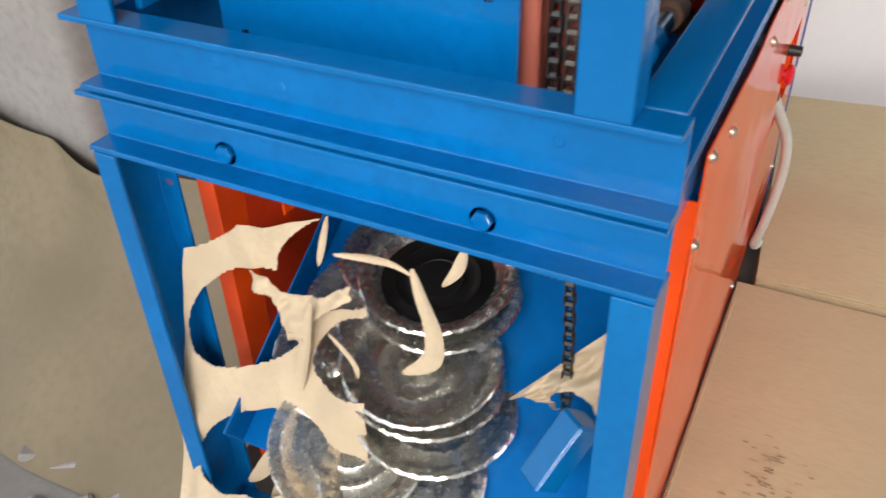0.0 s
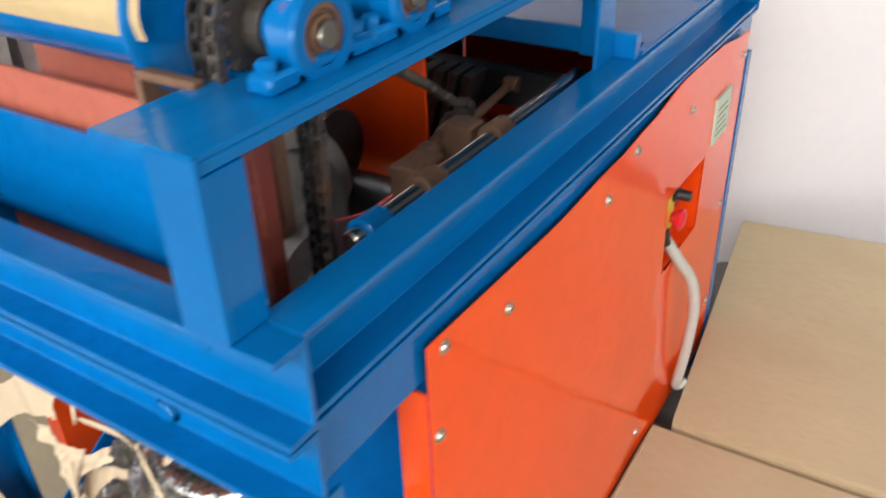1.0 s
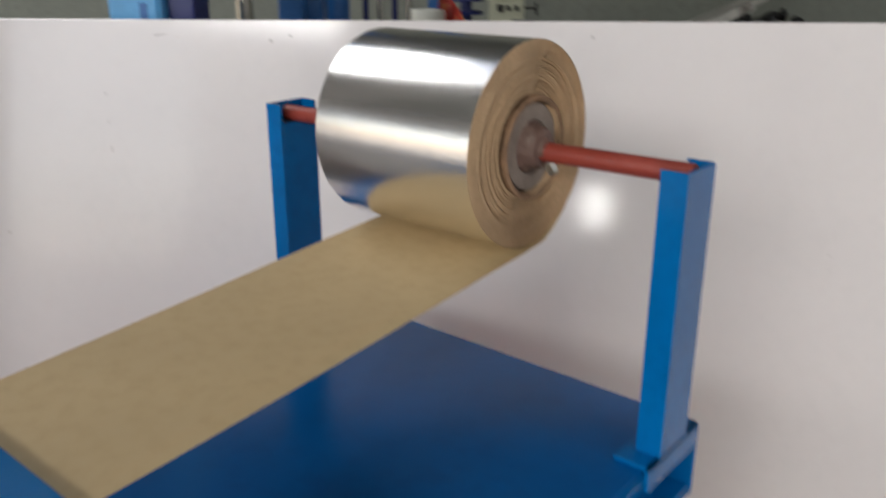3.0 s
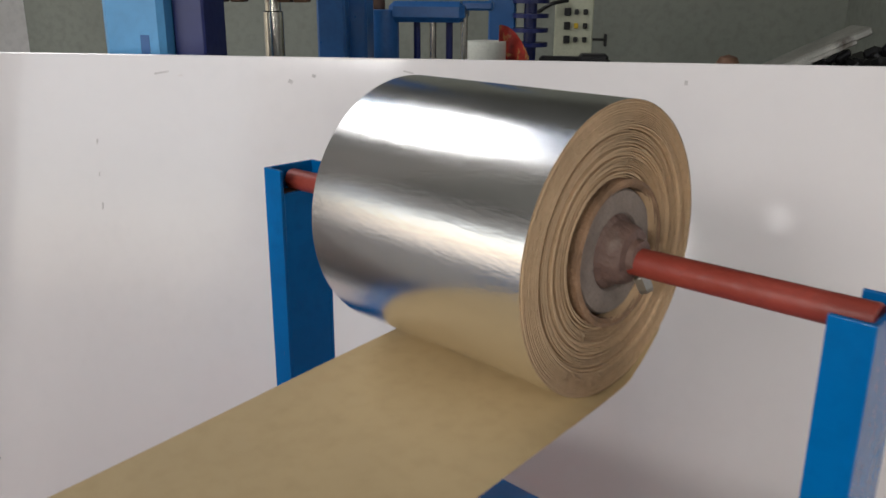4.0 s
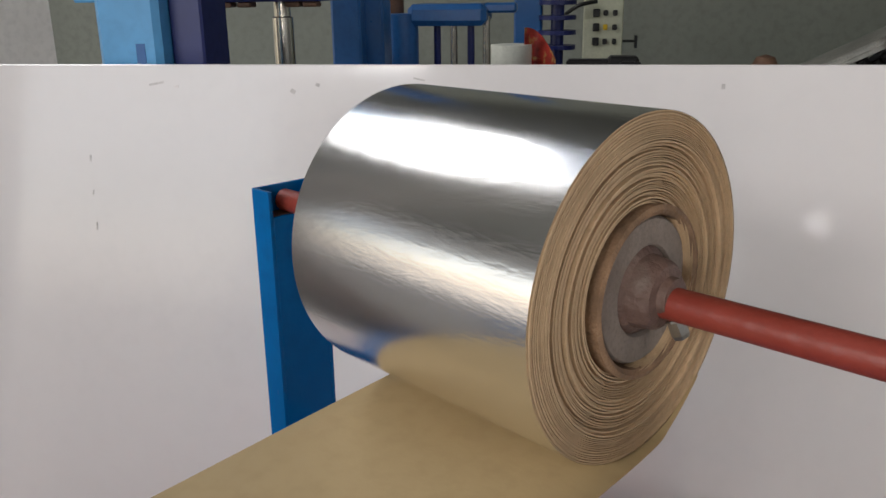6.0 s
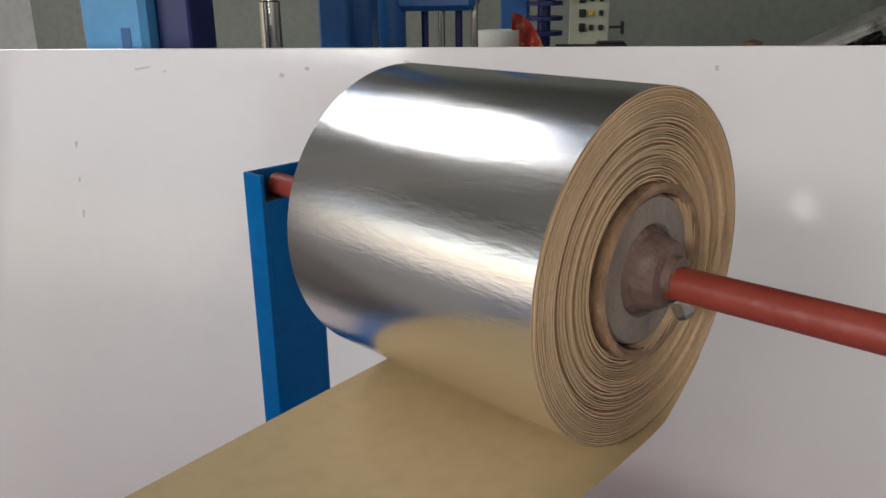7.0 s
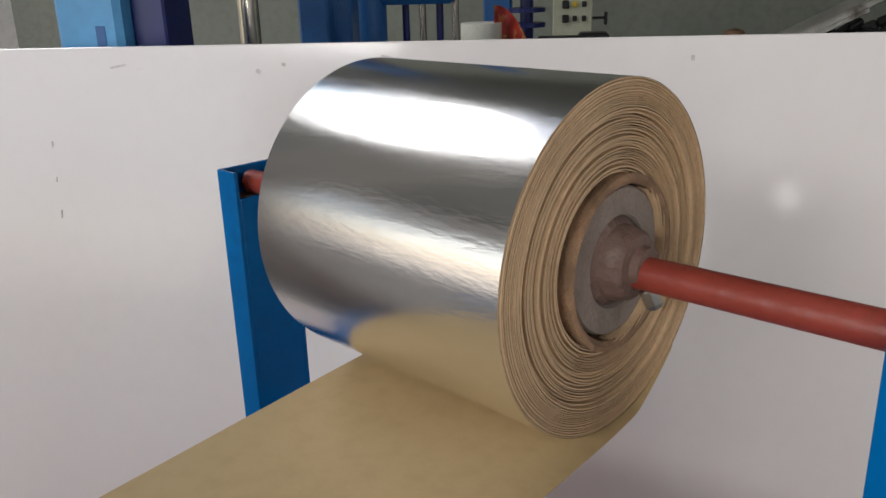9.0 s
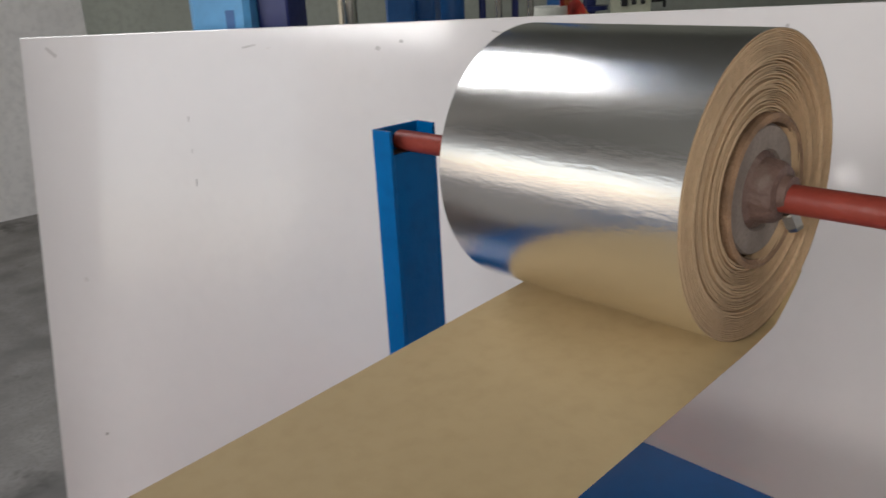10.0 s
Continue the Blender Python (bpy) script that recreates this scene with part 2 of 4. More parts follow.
def sheet(bm, place, nu, nv, keep=None, thick=0.0):
    """A grid of place(u, v), u and v in 0..1; keep(u, v) leaves cells out."""
    vs = [[bm.verts.new(place(i / nu, j / nv)) for j in range(nv + 1)] for i in range(nu + 1)]
    for i in range(nu):
        for j in range(nv):
            if keep is None or keep((i + 0.5) / nu, (j + 0.5) / nv):
                bm.faces.new((vs[i][j], vs[i + 1][j], vs[i + 1][j + 1], vs[i][j + 1]))
    loose = [v for v in bm.verts if not v.link_faces]
    bmesh.ops.delete(bm, geom=loose, context="VERTS")
    if thick:
        bmesh.ops.recalc_face_normals(bm, faces=bm.faces[:])
        bmesh.ops.solidify(bm, geom=bm.faces[:], thickness=thick)
    return bm


def chain(bm, pts, pitch=0.0127, size=0.0045):
    """Roller-chain links along a line of points."""
    pts = [Vector(p) for p in pts]
    dist = 0.0
    k = 0
    for a, b in zip(pts, pts[1:]):
        n = (b - a).length
        d = (b - a).normalized()
        side = d.cross(Vector((1, 0, 0)))
        q = Matrix((Vector((1, 0, 0)), d, side if side.length > 0.1 else Vector((0, 0, 1)))).transposed().to_4x4()
        while dist < n:
            c = a + d * dist
            m = Matrix.Translation(c) @ q
            w = 0.005 if k % 2 else 0.0036
            for s in (-1, 1):
                box(bm, s * w - 0.0008, s * w + 0.0008, -pitch * 0.55, pitch * 0.55, -size, size, 0.0012, m)
            rod(bm, m @ Vector((-0.0045, pitch / 2, 0)), m @ Vector((0.0045, pitch / 2, 0)), 0.0038, 6, 0.0005)
            dist += pitch
            k += 1
        dist -= n
    return bm


def hexbolt(bm, p, axis, r=0.009, h=0.006):
    p, axis = Vector(p), Vector(axis)
    lathe(bm, [(0, 0), (0, r * 1.25), (0.0015, r * 1.25)], p, p + axis, 14)
    return lathe(bm, [(0.0, r), (h * 0.8, r), (h, r * 0.82), (h, 0)], p, p + axis, 6)


# ---- setting ----
AL, DE = Vector((0.7959, 0.6054, 0)), Vector((-0.6054, 0.7959, 0))   # along the white board, and away behind it
B0 = Vector((-1.277, 1.5165, 0))                                  # below the board's top corner


def behind(u, w, z=0.0):
    return B0 + AL * u + DE * w + Vector((0, 0, z))


TURN_W = Matrix.Translation(B0) @ Matrix((AL, DE, Vector((0, 0, 1)))).transposed().to_4x4()

single("floor", boxes((-5.2, 4.0, -4.0, 6.6, -0.12, 0.0), bevel=0), CONCRETE, "dark dusty concrete workshop floor", "floor", kind="structure")
single("ceiling", boxes((-5.2, -3.0, -4.0, 6.6, 3.2, 3.32), (-1.6, 4.0, -4.0, 6.6, 3.2, 3.32), (-3.0, -1.6, -4.0, 0.5, 3.2, 3.32), (-3.0, -1.6, 2.1, 6.6, 3.2, 3.32), bevel=0), CEIL, "unseen grey ceiling added over the room, with a skylight opening", "ceiling", kind="structure")
def pierced(a0, a1, z1, holes):
    """Rows (a0, a1, z0, z1) that fill a wall round its openings, given as (a, b, low, high) in order."""
    out, a = [], a0
    for h0, h1, low, high in sorted(holes):
        if h0 > a:
            out.append((a, h0, 0, z1))
        if low > 0:
            out.append((h0, h1, 0, low))
        out.append((h0, h1, high, z1))
        a = h1
    return out + [(a, a1, 0, z1)]


SOUTH = ((-4.9, -2.5, 0, 2.0), (-2.0, -1.15, 0.70, 2.20), (-1.15, 0.53, 0.70, 3.03), (0.53, 0.95, 0.82, 2.33), (0.95, 1.55, 2.33, 3.03), (1.66, 2.10, 1.22, 1.68))
EAST = ((-2.33, -1.93, 0.52, 0.92), (-1.25, -0.95, 0.98, 1.32), (-0.29, -0.15, 1.25, 1.39), (1.0, 2.5, 1.68, 2.62))
rows = pierced(-5.2, 4.0, 3.2, SOUTH)
k = rows.index((0.53, 0.95, 0, 0.82))
rows[k:k + 2] = [(0.53, 0.95, 0, 0.30), (0.53, 0.95, 0.82, 2.33), (0.53, 0.95, 3.03, 3.2)]
# Three walls out of view, added to close the room and bounce light.
single("wall_south", boxes(*[(a, b, -2.75, -2.6, lo, hi) for a, b, lo, hi in rows], bevel=0), WALLWHITE, "unseen white wall added for bounce light, with a wide doorway and windows cut for lamps", "wall", kind="structure")
single("wall_east", boxes(*[(2.85, 3.0, a, b, lo, hi) for a, b, lo, hi in pierced(-2.6, 6.6, 3.2, EAST)], bevel=0), WALLWHITE, "unseen white wall added for bounce light, with an added window and small openings", "wall", kind="structure")
single("wall_west", boxes((-5.2, -5.05, -2.6, -2.5, 0, 3.2), (-5.2, -5.05, 1.1, 6.6, 0, 3.2), (-5.2, -5.05, -2.5, 1.1, 0, 0.4), (-5.2, -5.05, -2.5, 1.1, 2.6, 3.2), bevel=0), WALLWHITE, "unseen white side wall added for bounce light, with a wide opening for a lamp", "wall", kind="structure")
single("wall_north", boxes((-3.2, 5.4, 3.5, 3.65, 0, 3.2), bevel=0, m=TURN_W), WALLPAINT, "pale green painted wall behind the presses, scuffed", "wall", kind="structure")
single("wall_return", boxes((2.36, 2.5, 1.2, 3.5, 0, 3.2), bevel=0, m=TURN_W), WALLPAINT, "pale painted return wall", "wall", kind="structure")


def pillar():
    bm = bmesh.new()

    def place(u, v):
        x = -1.6 + 0.5 * u
        z = 3.2 * v
        edge = max(0.0, (u - 0.86) / 0.14)
        return Vector((x - 0.03 * edge * edge + 0.012 * noise.noise((x * 3, z * 3, 0)), 0.92 + 0.10 * edge ** 2 + 0.02 * noise.noise((x * 2, z * 2, 4)), z))
    sheet(bm, place, 60, 90)
    box(bm, -1.6, -1.15, 1.06, 1.15, 0, 3.2, 0)
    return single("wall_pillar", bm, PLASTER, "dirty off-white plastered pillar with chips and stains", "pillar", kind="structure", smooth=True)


pillar()

# ---- white board standing behind the machine ----
LEAN_W = TURN_W @ pose(0, 0, 1.2028, -9.67, 0, 0)
board = single("laminate_board", boxes((0, 2.44, 0, 0.018, -1.2195, 0.0), bevel=0.0015, m=LEAN_W), BOARD, "large glossy white laminate board leaning on its long edge", "board")
for u, z, w, h, tilt in ((0.30, 1.188, 0.02, 0.0025, -10), (0.325, 1.184, 0.006, 0.003, 0), (0.47, 1.178, 0.006, 0.005, 30), (0.50, 1.187, 0.005, 0.004, 20), (0.62, 1.195, 0.014, 0.002, 12), (0.955, 1.187, 0.004, 0.006, 0), (0.21, 1.08, 0.002, 0.008, 4), (0.215, 0.98, 0.002, 0.010, 2), (0.212, 1.03, 0.0015, 0.006, 8), (0.05, 0.55, 0.005, 0.004, 0), (0.04, 0.82, 0.006, 0.006, 0), (1.33, 0.80, 0.004, 0.004, 0), (0.02, 1.19, 0.02, 0.005, 40), (1.60, 0.9, 0.005, 0.005, 0)):
    m = LEAN_W @ pose(1.05 * u + 0.027, -0.0006, 0.88 * (z - 1.215), 0, tilt, 0)
    part("scuff", boxes((-w / 2, w / 2, -0.0004, 0.0004, -h / 2, h / 2), bevel=0, m=m), SMUDGE, board)

# ---- the machine ----
XL, XR, YF, YB = -0.622, -0.056, 0.524, 1.708
YW = 0.556                                  # the front rails' webs
ZT = 0.838                                  # top of the upper frame
machine = thing("plate_making_machine", (-0.335, 1.12, 0), "blue steel-framed paper plate machine with orange side panels", "machine")


def section(poly, axis, a0, a1, bevel=0.0012):
    """A rolled bar: its outline, swept along x, y or z from a0 to a1."""
    bm = bmesh.new()
    put = {"x": lambda p, a: (a, p[0], p[1]), "y": lambda p, a: (p[0], a, p[1]), "z": lambda p, a: (p[0], p[1], a)}[axis]
    lo, hi = [[bm.verts.new(put(p, a)) for p in poly] for a in (a0, a1)]
    bm.faces.new(lo)
    bm.faces.new(hi[::-1])
    for k in range(len(poly)):
        n = (k + 1) % len(poly)
        bm.faces.new((lo[k], hi[k], hi[n], lo[n]))
    bmesh.ops.recalc_face_normals(bm, faces=bm.faces[:])
    bmesh.ops.bevel(bm, geom=bm.edges[:], offset=bevel, segments=2, affect="EDGES", profile=0.5)
    return bm


def rail(name, x0, x1, y0, y1, side):
    """One side of the upper frame."""
    t = 0.005
    if side == "front":
        bm = section([(YF, ZT), (YW, ZT), (YW, 0.762), (YF + 0.002, 0.762), (YF + 0.002, 0.768), (YW - t, 0.768), (YW - t, ZT - 0.006), (YF, ZT - 0.006)], "x", x0, x1)
    elif side == "back":
        bm = section([(YB, ZT), (YB - 0.052, ZT), (YB - 0.052, ZT - t), (YB - t, ZT - t), (YB - t, 0.757), (YB, 0.757)], "x", x0, x1)
    else:
        s = 1 if side == "right" else -1
        xo = XR if side == "right" else XL
        q = [(0, ZT + 0.0006), (0.038, ZT + 0.0006), (0.038, 0.762), (0.002, 0.762), (0.002, 0.768), (0.032, 0.768), (0.032, ZT - 0.006), (0.003, ZT - 0.006), (0, ZT - 0.004)]
        bm = section([(xo - s * a, z) for a, z in q], "y", y0, y1)
    return part(name, bm, BLUE_BRUSHED if side == "right" else BLUE, machine)


rail("front_rail", XL, XR + 0.005, 0, 0, "front")
rail("back_rail", XL, XR, 0, 0, "back")
rail("side_rail", 0, 0, YW + 0.0005, YB, "right")
rail("side_rail", 0, 0, YW + 0.0005, YB, "left")

bm = section([(YF + 0.002, 0.7585), (YW, 0.7585), (YW, 0.693), (YF, 0.693), (YF, 0.699), (YW - 0.005, 0.699), (YW - 0.005, 0.7535), (YF + 0.002, 0.7535)], "x", XL - 0.012, XR + 0.004, 0.001)
part("lower_front_rail", bm, BLUE, machine)
for x0, sg in ((XR, -1), (XL, 1)):
    q = [(0.002, 0.7585), (0.038, 0.7585), (0.038, 0.753), (0.014, 0.753), (0.014, 0.699), (0.038, 0.699), (0.038, 0.693), (0.008, 0.693), (0.008, 0.753), (0.002, 0.753)]
    part("lower_side_rail", section([(x0 + sg * a, z) for a, z in q], "y", YW + 0.001, YB, 0.001), BLUE, machine)
part("lock_nut", lathe(bmesh.new(), [(0, 0), (0, 0.011), (0.016, 0.011), (0.018, 0.009), (0.018, 0)], (-0.152, 0.607, 0.80), (-0.10, 0.56, 0.83), 6), ZINC, machine, "bright hexagonal nut")
for x in (-0.477, -0.207):
    part("hex_bolt", hexbolt(bmesh.new(), (x, YW - 0.005, 0.712), (0, -1, 0), 0.0098, 0.006), BLUE, machine, "painted-over hexagonal bolt head")
for x, z in ((-0.145, 0.80), (-0.469, 0.805), (-0.40, 0.795)):
    part("weld_plug", lathe(bmesh.new(), [(0, 0.0055), (0.0008, 0.0045), (0.001, 0)], (x, YW - 0.005, z), (x, YW - 1, z), 14), BLUE, machine)


def leg(x, y, sx, sy):
    """A channel leg; sx, sy: which way its flanges point."""
    t, d, w = 0.005, 0.07, 0.038
    q = [(0, 0), (w * 0.75, 0), (w * 0.75, t), (t, t), (t, d), (w * 0.8, d), (w * 0.8, d + t), (0, d + t)]
    return part("leg", section([(x + sx * a, y + sy * b) for a, b in q], "z", 0, 0.6925), BLUE, machine)


leg(XL - 0.008, YF - 0.001, 1, 1)
leg(XL, YB, 1, -1)
part("leg", section([(XR - 0.030, YF - 0.002), (XR + 0.004, YF - 0.002), (XR + 0.004, YF + 0.048), (XR - 0.001, YF + 0.048), (XR - 0.001, YF + 0.004), (XR - 0.030, YF + 0.004)], "z", 0, 0.6925), BLUE_BRUSHED, machine)
part("leg", section([(XR - 0.04, YB - 0.012), (XR + 0.003, YB - 0.012), (XR + 0.003, YB - 0.036), (XR - 0.002, YB - 0.036), (XR - 0.002, YB - 0.017), (XR - 0.04, YB - 0.017)], "z", 0, 0.6925), BLUE, machine)
for y in (YF + 0.04, YB - 0.04):
    part("foot_bar", boxes((XL + 0.01, XR - 0.01, y, y + 0.03, 0.06, 0.09)), BLUE, machine)


# side panels
PANEL_Y, PANEL_L = 0.694, 0.975
PANEL_TOP = ((0.0, 0.734), (0.26, 0.729), (0.42, 0.733), (0.52, 0.740), (0.67, 0.755), (0.82, 0.752), (0.97, 0.737), (1.0, 0.735))
RECESS = (1.313, 1.478, 0.453, 0.584)       # the opening for the switch: y, z


def panel_top(u):
    for (a, za), (b, zb) in zip(PANEL_TOP, PANEL_TOP[1:]):
        if u <= b:
            t = (u - a) / (b - a)
            return za + (zb - za) * t * t * (3 - 2 * t)
    return PANEL_TOP[-1][1]


def bulge(u, v):
    return 0.005 * math.sin(math.pi * u) * math.sin(math.pi * min(1, v)) + 0.0022 * noise.noise((u * 4, v * 3, 1.5)) + 0.0012 * noise.noise((u * 9, v * 5, 4.5))


def panel(x, inner, label, opening=False):
    bm = bmesh.new()

    def place(u, v):
        return Vector((x + bulge(u, v), PANEL_Y + PANEL_L * u, 0.085 + (panel_top(u) - 0.085) * v))

    def keep(u, v):
        p = place(u, v)
        return not (opening and RECESS[0] < p.y < RECESS[1] and RECESS[2] < p.z < RECESS[3])
    sheet(bm, place, 180, 110, keep, thick=0.0016)
    return part("side_panel", bm, inner, machine, label, smooth=True)


right_panel = panel(-0.0565, ORANGE, "glossy orange sheet-metal side panel with a switch recess", True)
ya, yb, za, zb = RECESS
part("switch_recess", boxes((-0.118, -0.116, ya, yb, za, zb), (-0.118, -0.0545, yb, yb + 0.002, za - 0.004, zb + 0.004), (-0.118, -0.0545, ya - 0.002, ya, za, zb), (-0.118, -0.0545, ya, yb, za - 0.002, za), (-0.118, -0.0545, ya, yb, zb, zb + 0.002), bevel=0.0004), ORANGE, right_panel, "orange pressed recess round the switch")
part("panel_flange", boxes((-0.088, -0.0575, 0.690, 0.6935, 0.085, 0.685), bevel=0.0005), ORANGE, right_panel)
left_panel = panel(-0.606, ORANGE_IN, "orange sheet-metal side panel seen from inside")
part("panel_flange", boxes((-0.63, -0.604, 0.65, 0.699, 0.085, 0.66), bevel=0.0005), ORANGE, left_panel)
for y, z in ((0.719, 0.719), (0.832, 0.689), (1.077, 0.692), (1.163, 0.720), (1.384, 0.695), (1.649, 0.698), (1.640, 0.424), (0.706, 0.628), (1.292, 0.149), (1.641, 0.209)):
    bm = bmesh.new()
    u = (y - PANEL_Y) / PANEL_L
    v = (z - 0.085) / (panel_top(u) - 0.085)
    xo = -0.0555 + bulge(u, v)
    lathe(bm, [(-0.002, 0), (-0.002, 0.0075), (0.0015, 0.0075), (0.0015, 0.0055), (0.004, 0.0045), (0.0048, 0.0)], (xo, y, z), (xo + 1, y, z), 14)
    box(bm, xo + 0.0044, xo + 0.0054, y - 0.004, y + 0.004, z - 0.0007, z + 0.0007, 0)
    part("screw", bm, ZINC, right_panel, "bright zinc screw with washer", smooth=True)

sticker = part("sticker", boxes((-0.0545, -0.0500, 1.507, 1.585, 0.590, 0.668), bevel=0), STICKER, right_panel, "pale green rating label with illegible print")
for k in range(5):
    part("print_bar", boxes((-0.0500, -0.0497, 1.516, 1.572 - 0.006 * (k % 3), 0.602 + 0.011 * k, 0.605 + 0.011 * k), bevel=0), INK, sticker)

# switch, its bracket and the conduit
switch = part("stop_switch", boxes((-0.068, -0.058, 1.316, 1.366, 0.512, 0.580), (-0.116, -0.068, 1.320, 1.362, 0.516, 0.576), bevel=0.002), YELLOW, machine, "yellow switch plate with a red mushroom button")
part("button", lathe(bmesh.new(), [(0, 0.008), (0.008, 0.008), (0.009, 0.015), (0.016, 0.017), (0.020, 0.012), (0.021, 0)], (-0.058, 1.356, 0.532), (1, 1.356, 0.532), 20), REDPLASTIC, switch, smooth=True)
part("selector", lathe(bmesh.new(), [(0, 0.013), (0.006, 0.013), (0.007, 0.009), (0.026, 0.008), (0.027, 0)], (-0.060, 1.362, 0.570), (1, 1.372, 0.566), 16), BLACKPLASTIC, switch, "black selector knob", smooth=True)
part("gland", rod(bmesh.new(), (-0.064, 1.338, 0.517), (-0.060, 1.344, 0.492), 0.011, 12), BLACKPLASTIC, switch)
pts = smooth_path([(-0.061, 1.342, 0.503), (-0.045, 1.375, 0.452), (-0.028, 1.412, 0.395), (-0.022, 1.43, 0.335), (-0.025, 1.44, 0.265), (-0.033, 1.452, 0.19), (-0.042, 1.468, 0.13), (-0.036, 1.492, 0.118)], 90)
part("conduit", tube(bmesh.new(), pts, 0.0085, 10, 0.0012), GREY_HOSE, machine, "grey corrugated cable conduit", smooth=True)

# table plate and stand for the roll
part("table_plate", boxes((XL + 0.004, XR - 0.003, 1.1615, YB - 0.004, 0.8395, 0.8445), bevel=0.001), BLUE_SHEET, machine, "flat blue sheet-steel table top")
for y in (1.415, 1.185):
    part("hex_bolt", hexbolt(bmesh.new(), (-0.076, y, 0.8445), (0, 0, 1), 0.006, 0.004), BLUE, machine)


def upright(x0, s):
    """A steel tube that is cut away at the top, on the side of the roll."""
    t, w, d = 0.004, 0.026, 0.058
    y0, y1 = 1.608, 1.608 + d
    outer, inner = (x0 + w, x0) if s > 0 else (x0, x0 + w)
    k = 1 if s > 0 else -1
    q = [(inner, y0), (outer, y0), (outer, y1), (inner, y1), (inner, y1 - t), (outer - k * t, y1 - t), (outer - k * t, y0 + t), (inner, y0 + t)]
    up = part("upright", section(q, "z", 0.8445, 1.127, 0.0008), BLUE, machine, "blue steel box upright with an open top")
    part("inner_plate", boxes((*sorted((inner, inner + k * t)), y0 + t, y1 - t, 0.8445, 1.104), bevel=0.0005), BLUE, up)
    part("saddle", boxes((x0 + t, x0 + w - t, y0 + t, y1 - t, 1.09, 1.104), bevel=0), RUST, up, "rusty saddle in the open end")
    xa = x0 - 0.012 if s > 0 else x0 - 0.01
    part("base_angle", boxes((xa, xa + 0.038, 1.586, 1.696, 0.8445, 0.850), (xa + (0.033 if s > 0 else 0), xa + (0.038 if s > 0 else 0.005), 1.586, 1.696, 0.822, 0.850), bevel=0.001), BLUE, up)


upright(-0.0785, 1)
upright(-0.6057, -1)

# crossbar and feed frame over the dies
part("crossbar", boxes((XL + 0.02, XR - 0.006, 1.1445, 1.160, 0.8388, 0.868), bevel=0.001), BLUE, machine)
ZR = 0.967                                  # top of the feed rails
for sgn, xo in ((1, -0.088), (-1, -0.590)):
    xs = lambda a, b: sorted((xo - sgn * a, xo - sgn * b))
    part("feed_rail", boxes((*xs(0, 0.088), 0.525, 1.143, ZR - 0.005, ZR), (*xs(0, 0.005), 0.525, 1.143, ZR - 0.014, ZR - 0.005), bevel=0.001), BLUE_BRUSHED, machine, "blue angle rail carrying the bearings")
    part("post", boxes((*xs(-0.002, 0.039), 0.524, 0.529, ZT, ZR - 0.001), (*xs(-0.002, 0.003), 0.529, 0.562, ZT, ZR - 0.0141), bevel=0.001), BLUE, machine)
    part("post", boxes((*xs(0, 0.005), 1.095, 1.143, ZT, ZR - 0.014), (*xs(0.005, 0.04), 1.138, 1.143, ZT, ZR - 0.005), bevel=0.001), BLUE, machine)
for x, y in ((-0.120, 1.117), (-0.108, 1.018)):
    part("hex_bolt", hexbolt(bmesh.new(), (x, y, ZR), (0, 0, 1), 0.008, 0.01), BLUE, machine)

guide = part("guide_plate", boxes((-0.530, -0.150, 1.046, 1.133, 0.988, 0.994), bevel=0.001), BLUE_BRUSHED, machine, "blue plate clamped over the paper")
part("guide_bar", boxes((-0.535, -0.142, 1.042, 1.130, 0.9725, 0.982), bevel=0.001), BLUE, guide)


def bearing(x, y, r):
    """A pillow block on the feed rail, with its shaft along x."""
    z = ZR + 0.027
    bm = bmesh.new()
    w = 0.024
    x1 = x + w / 2
    lathe(bm, [(0, r * 0.62), (0, r * 0.9), (0.003, r), (w - 0.003, r), (w, r * 0.9), (w, r * 0.62)], (x - w / 2, y, z), (x1, y, z), 36, closed=True)
    box(bm, x - w / 2 + 0.001, x1 - 0.001, y - r * 0.95, y + r * 0.95, ZR, z - r * 0.5, 0.003)
    box(bm, x - w / 2 + 0.001, x1 - 0.001, y - r - 0.022, y + r + 0.022, ZR, ZR + 0.014, 0.003)
    b = part("pillow_block", bm, BLUE, machine, "blue cast pillow-block bearing", smooth=True)
    rm = bmesh.new()
    lathe(rm, [(0.003, r * 0.62), (0.003, r * 0.5), (0.0, r * 0.48), (0.0, r * 0.38), (0.004, r * 0.36), (0.004, r * 0.3)], (x1 - 0.005, y, z), (1, y, z), 30)
    part("bearing_ring", rm, RUST, b, "greasy brown bearing ring", smooth=True)
    part("shaft_end", rod(bmesh.new(), (x - 0.02, y, z), (x1 + 0.004, y, z), r * 0.3, 18), STEEL, b, "worn shaft end", smooth=True)
    for s in (-1, 1):
        part("hex_bolt", hexbolt(bmesh.new(), (x, y + s * (r + 0.012), ZR + 0.014), (0, 0, 1), 0.0075, 0.008), BLUE, b)
    return z


ZB = bearing(-0.118, 0.668, 0.034)
bearing(-0.118, 0.776, 0.031)
bearing(-0.560, 0.668, 0.034)
bearing(-0.560, 0.776, 0.031)

roller = part("feed_roller", lathe(bmesh.new(), [(0, 0), (0, 0.046), (0.214, 0.046), (0.214, 0)], (-0.44, 0.655, ZB + 0.005), (1, 0.655, ZB + 0.005), 40), BLUE, machine, "blue feed roller with a flange disc", smooth=True)
part("flange_disc", lathe(bmesh.new(), [(0, 0), (0, 0.056), (0.002, 0.058), (0.005, 0.058), (0.007, 0.054), (0.006, 0)], (-0.224, 0.655, ZB + 0.005), (1, 0.655, ZB + 0.005), 48), BLUE, roller, smooth=True)
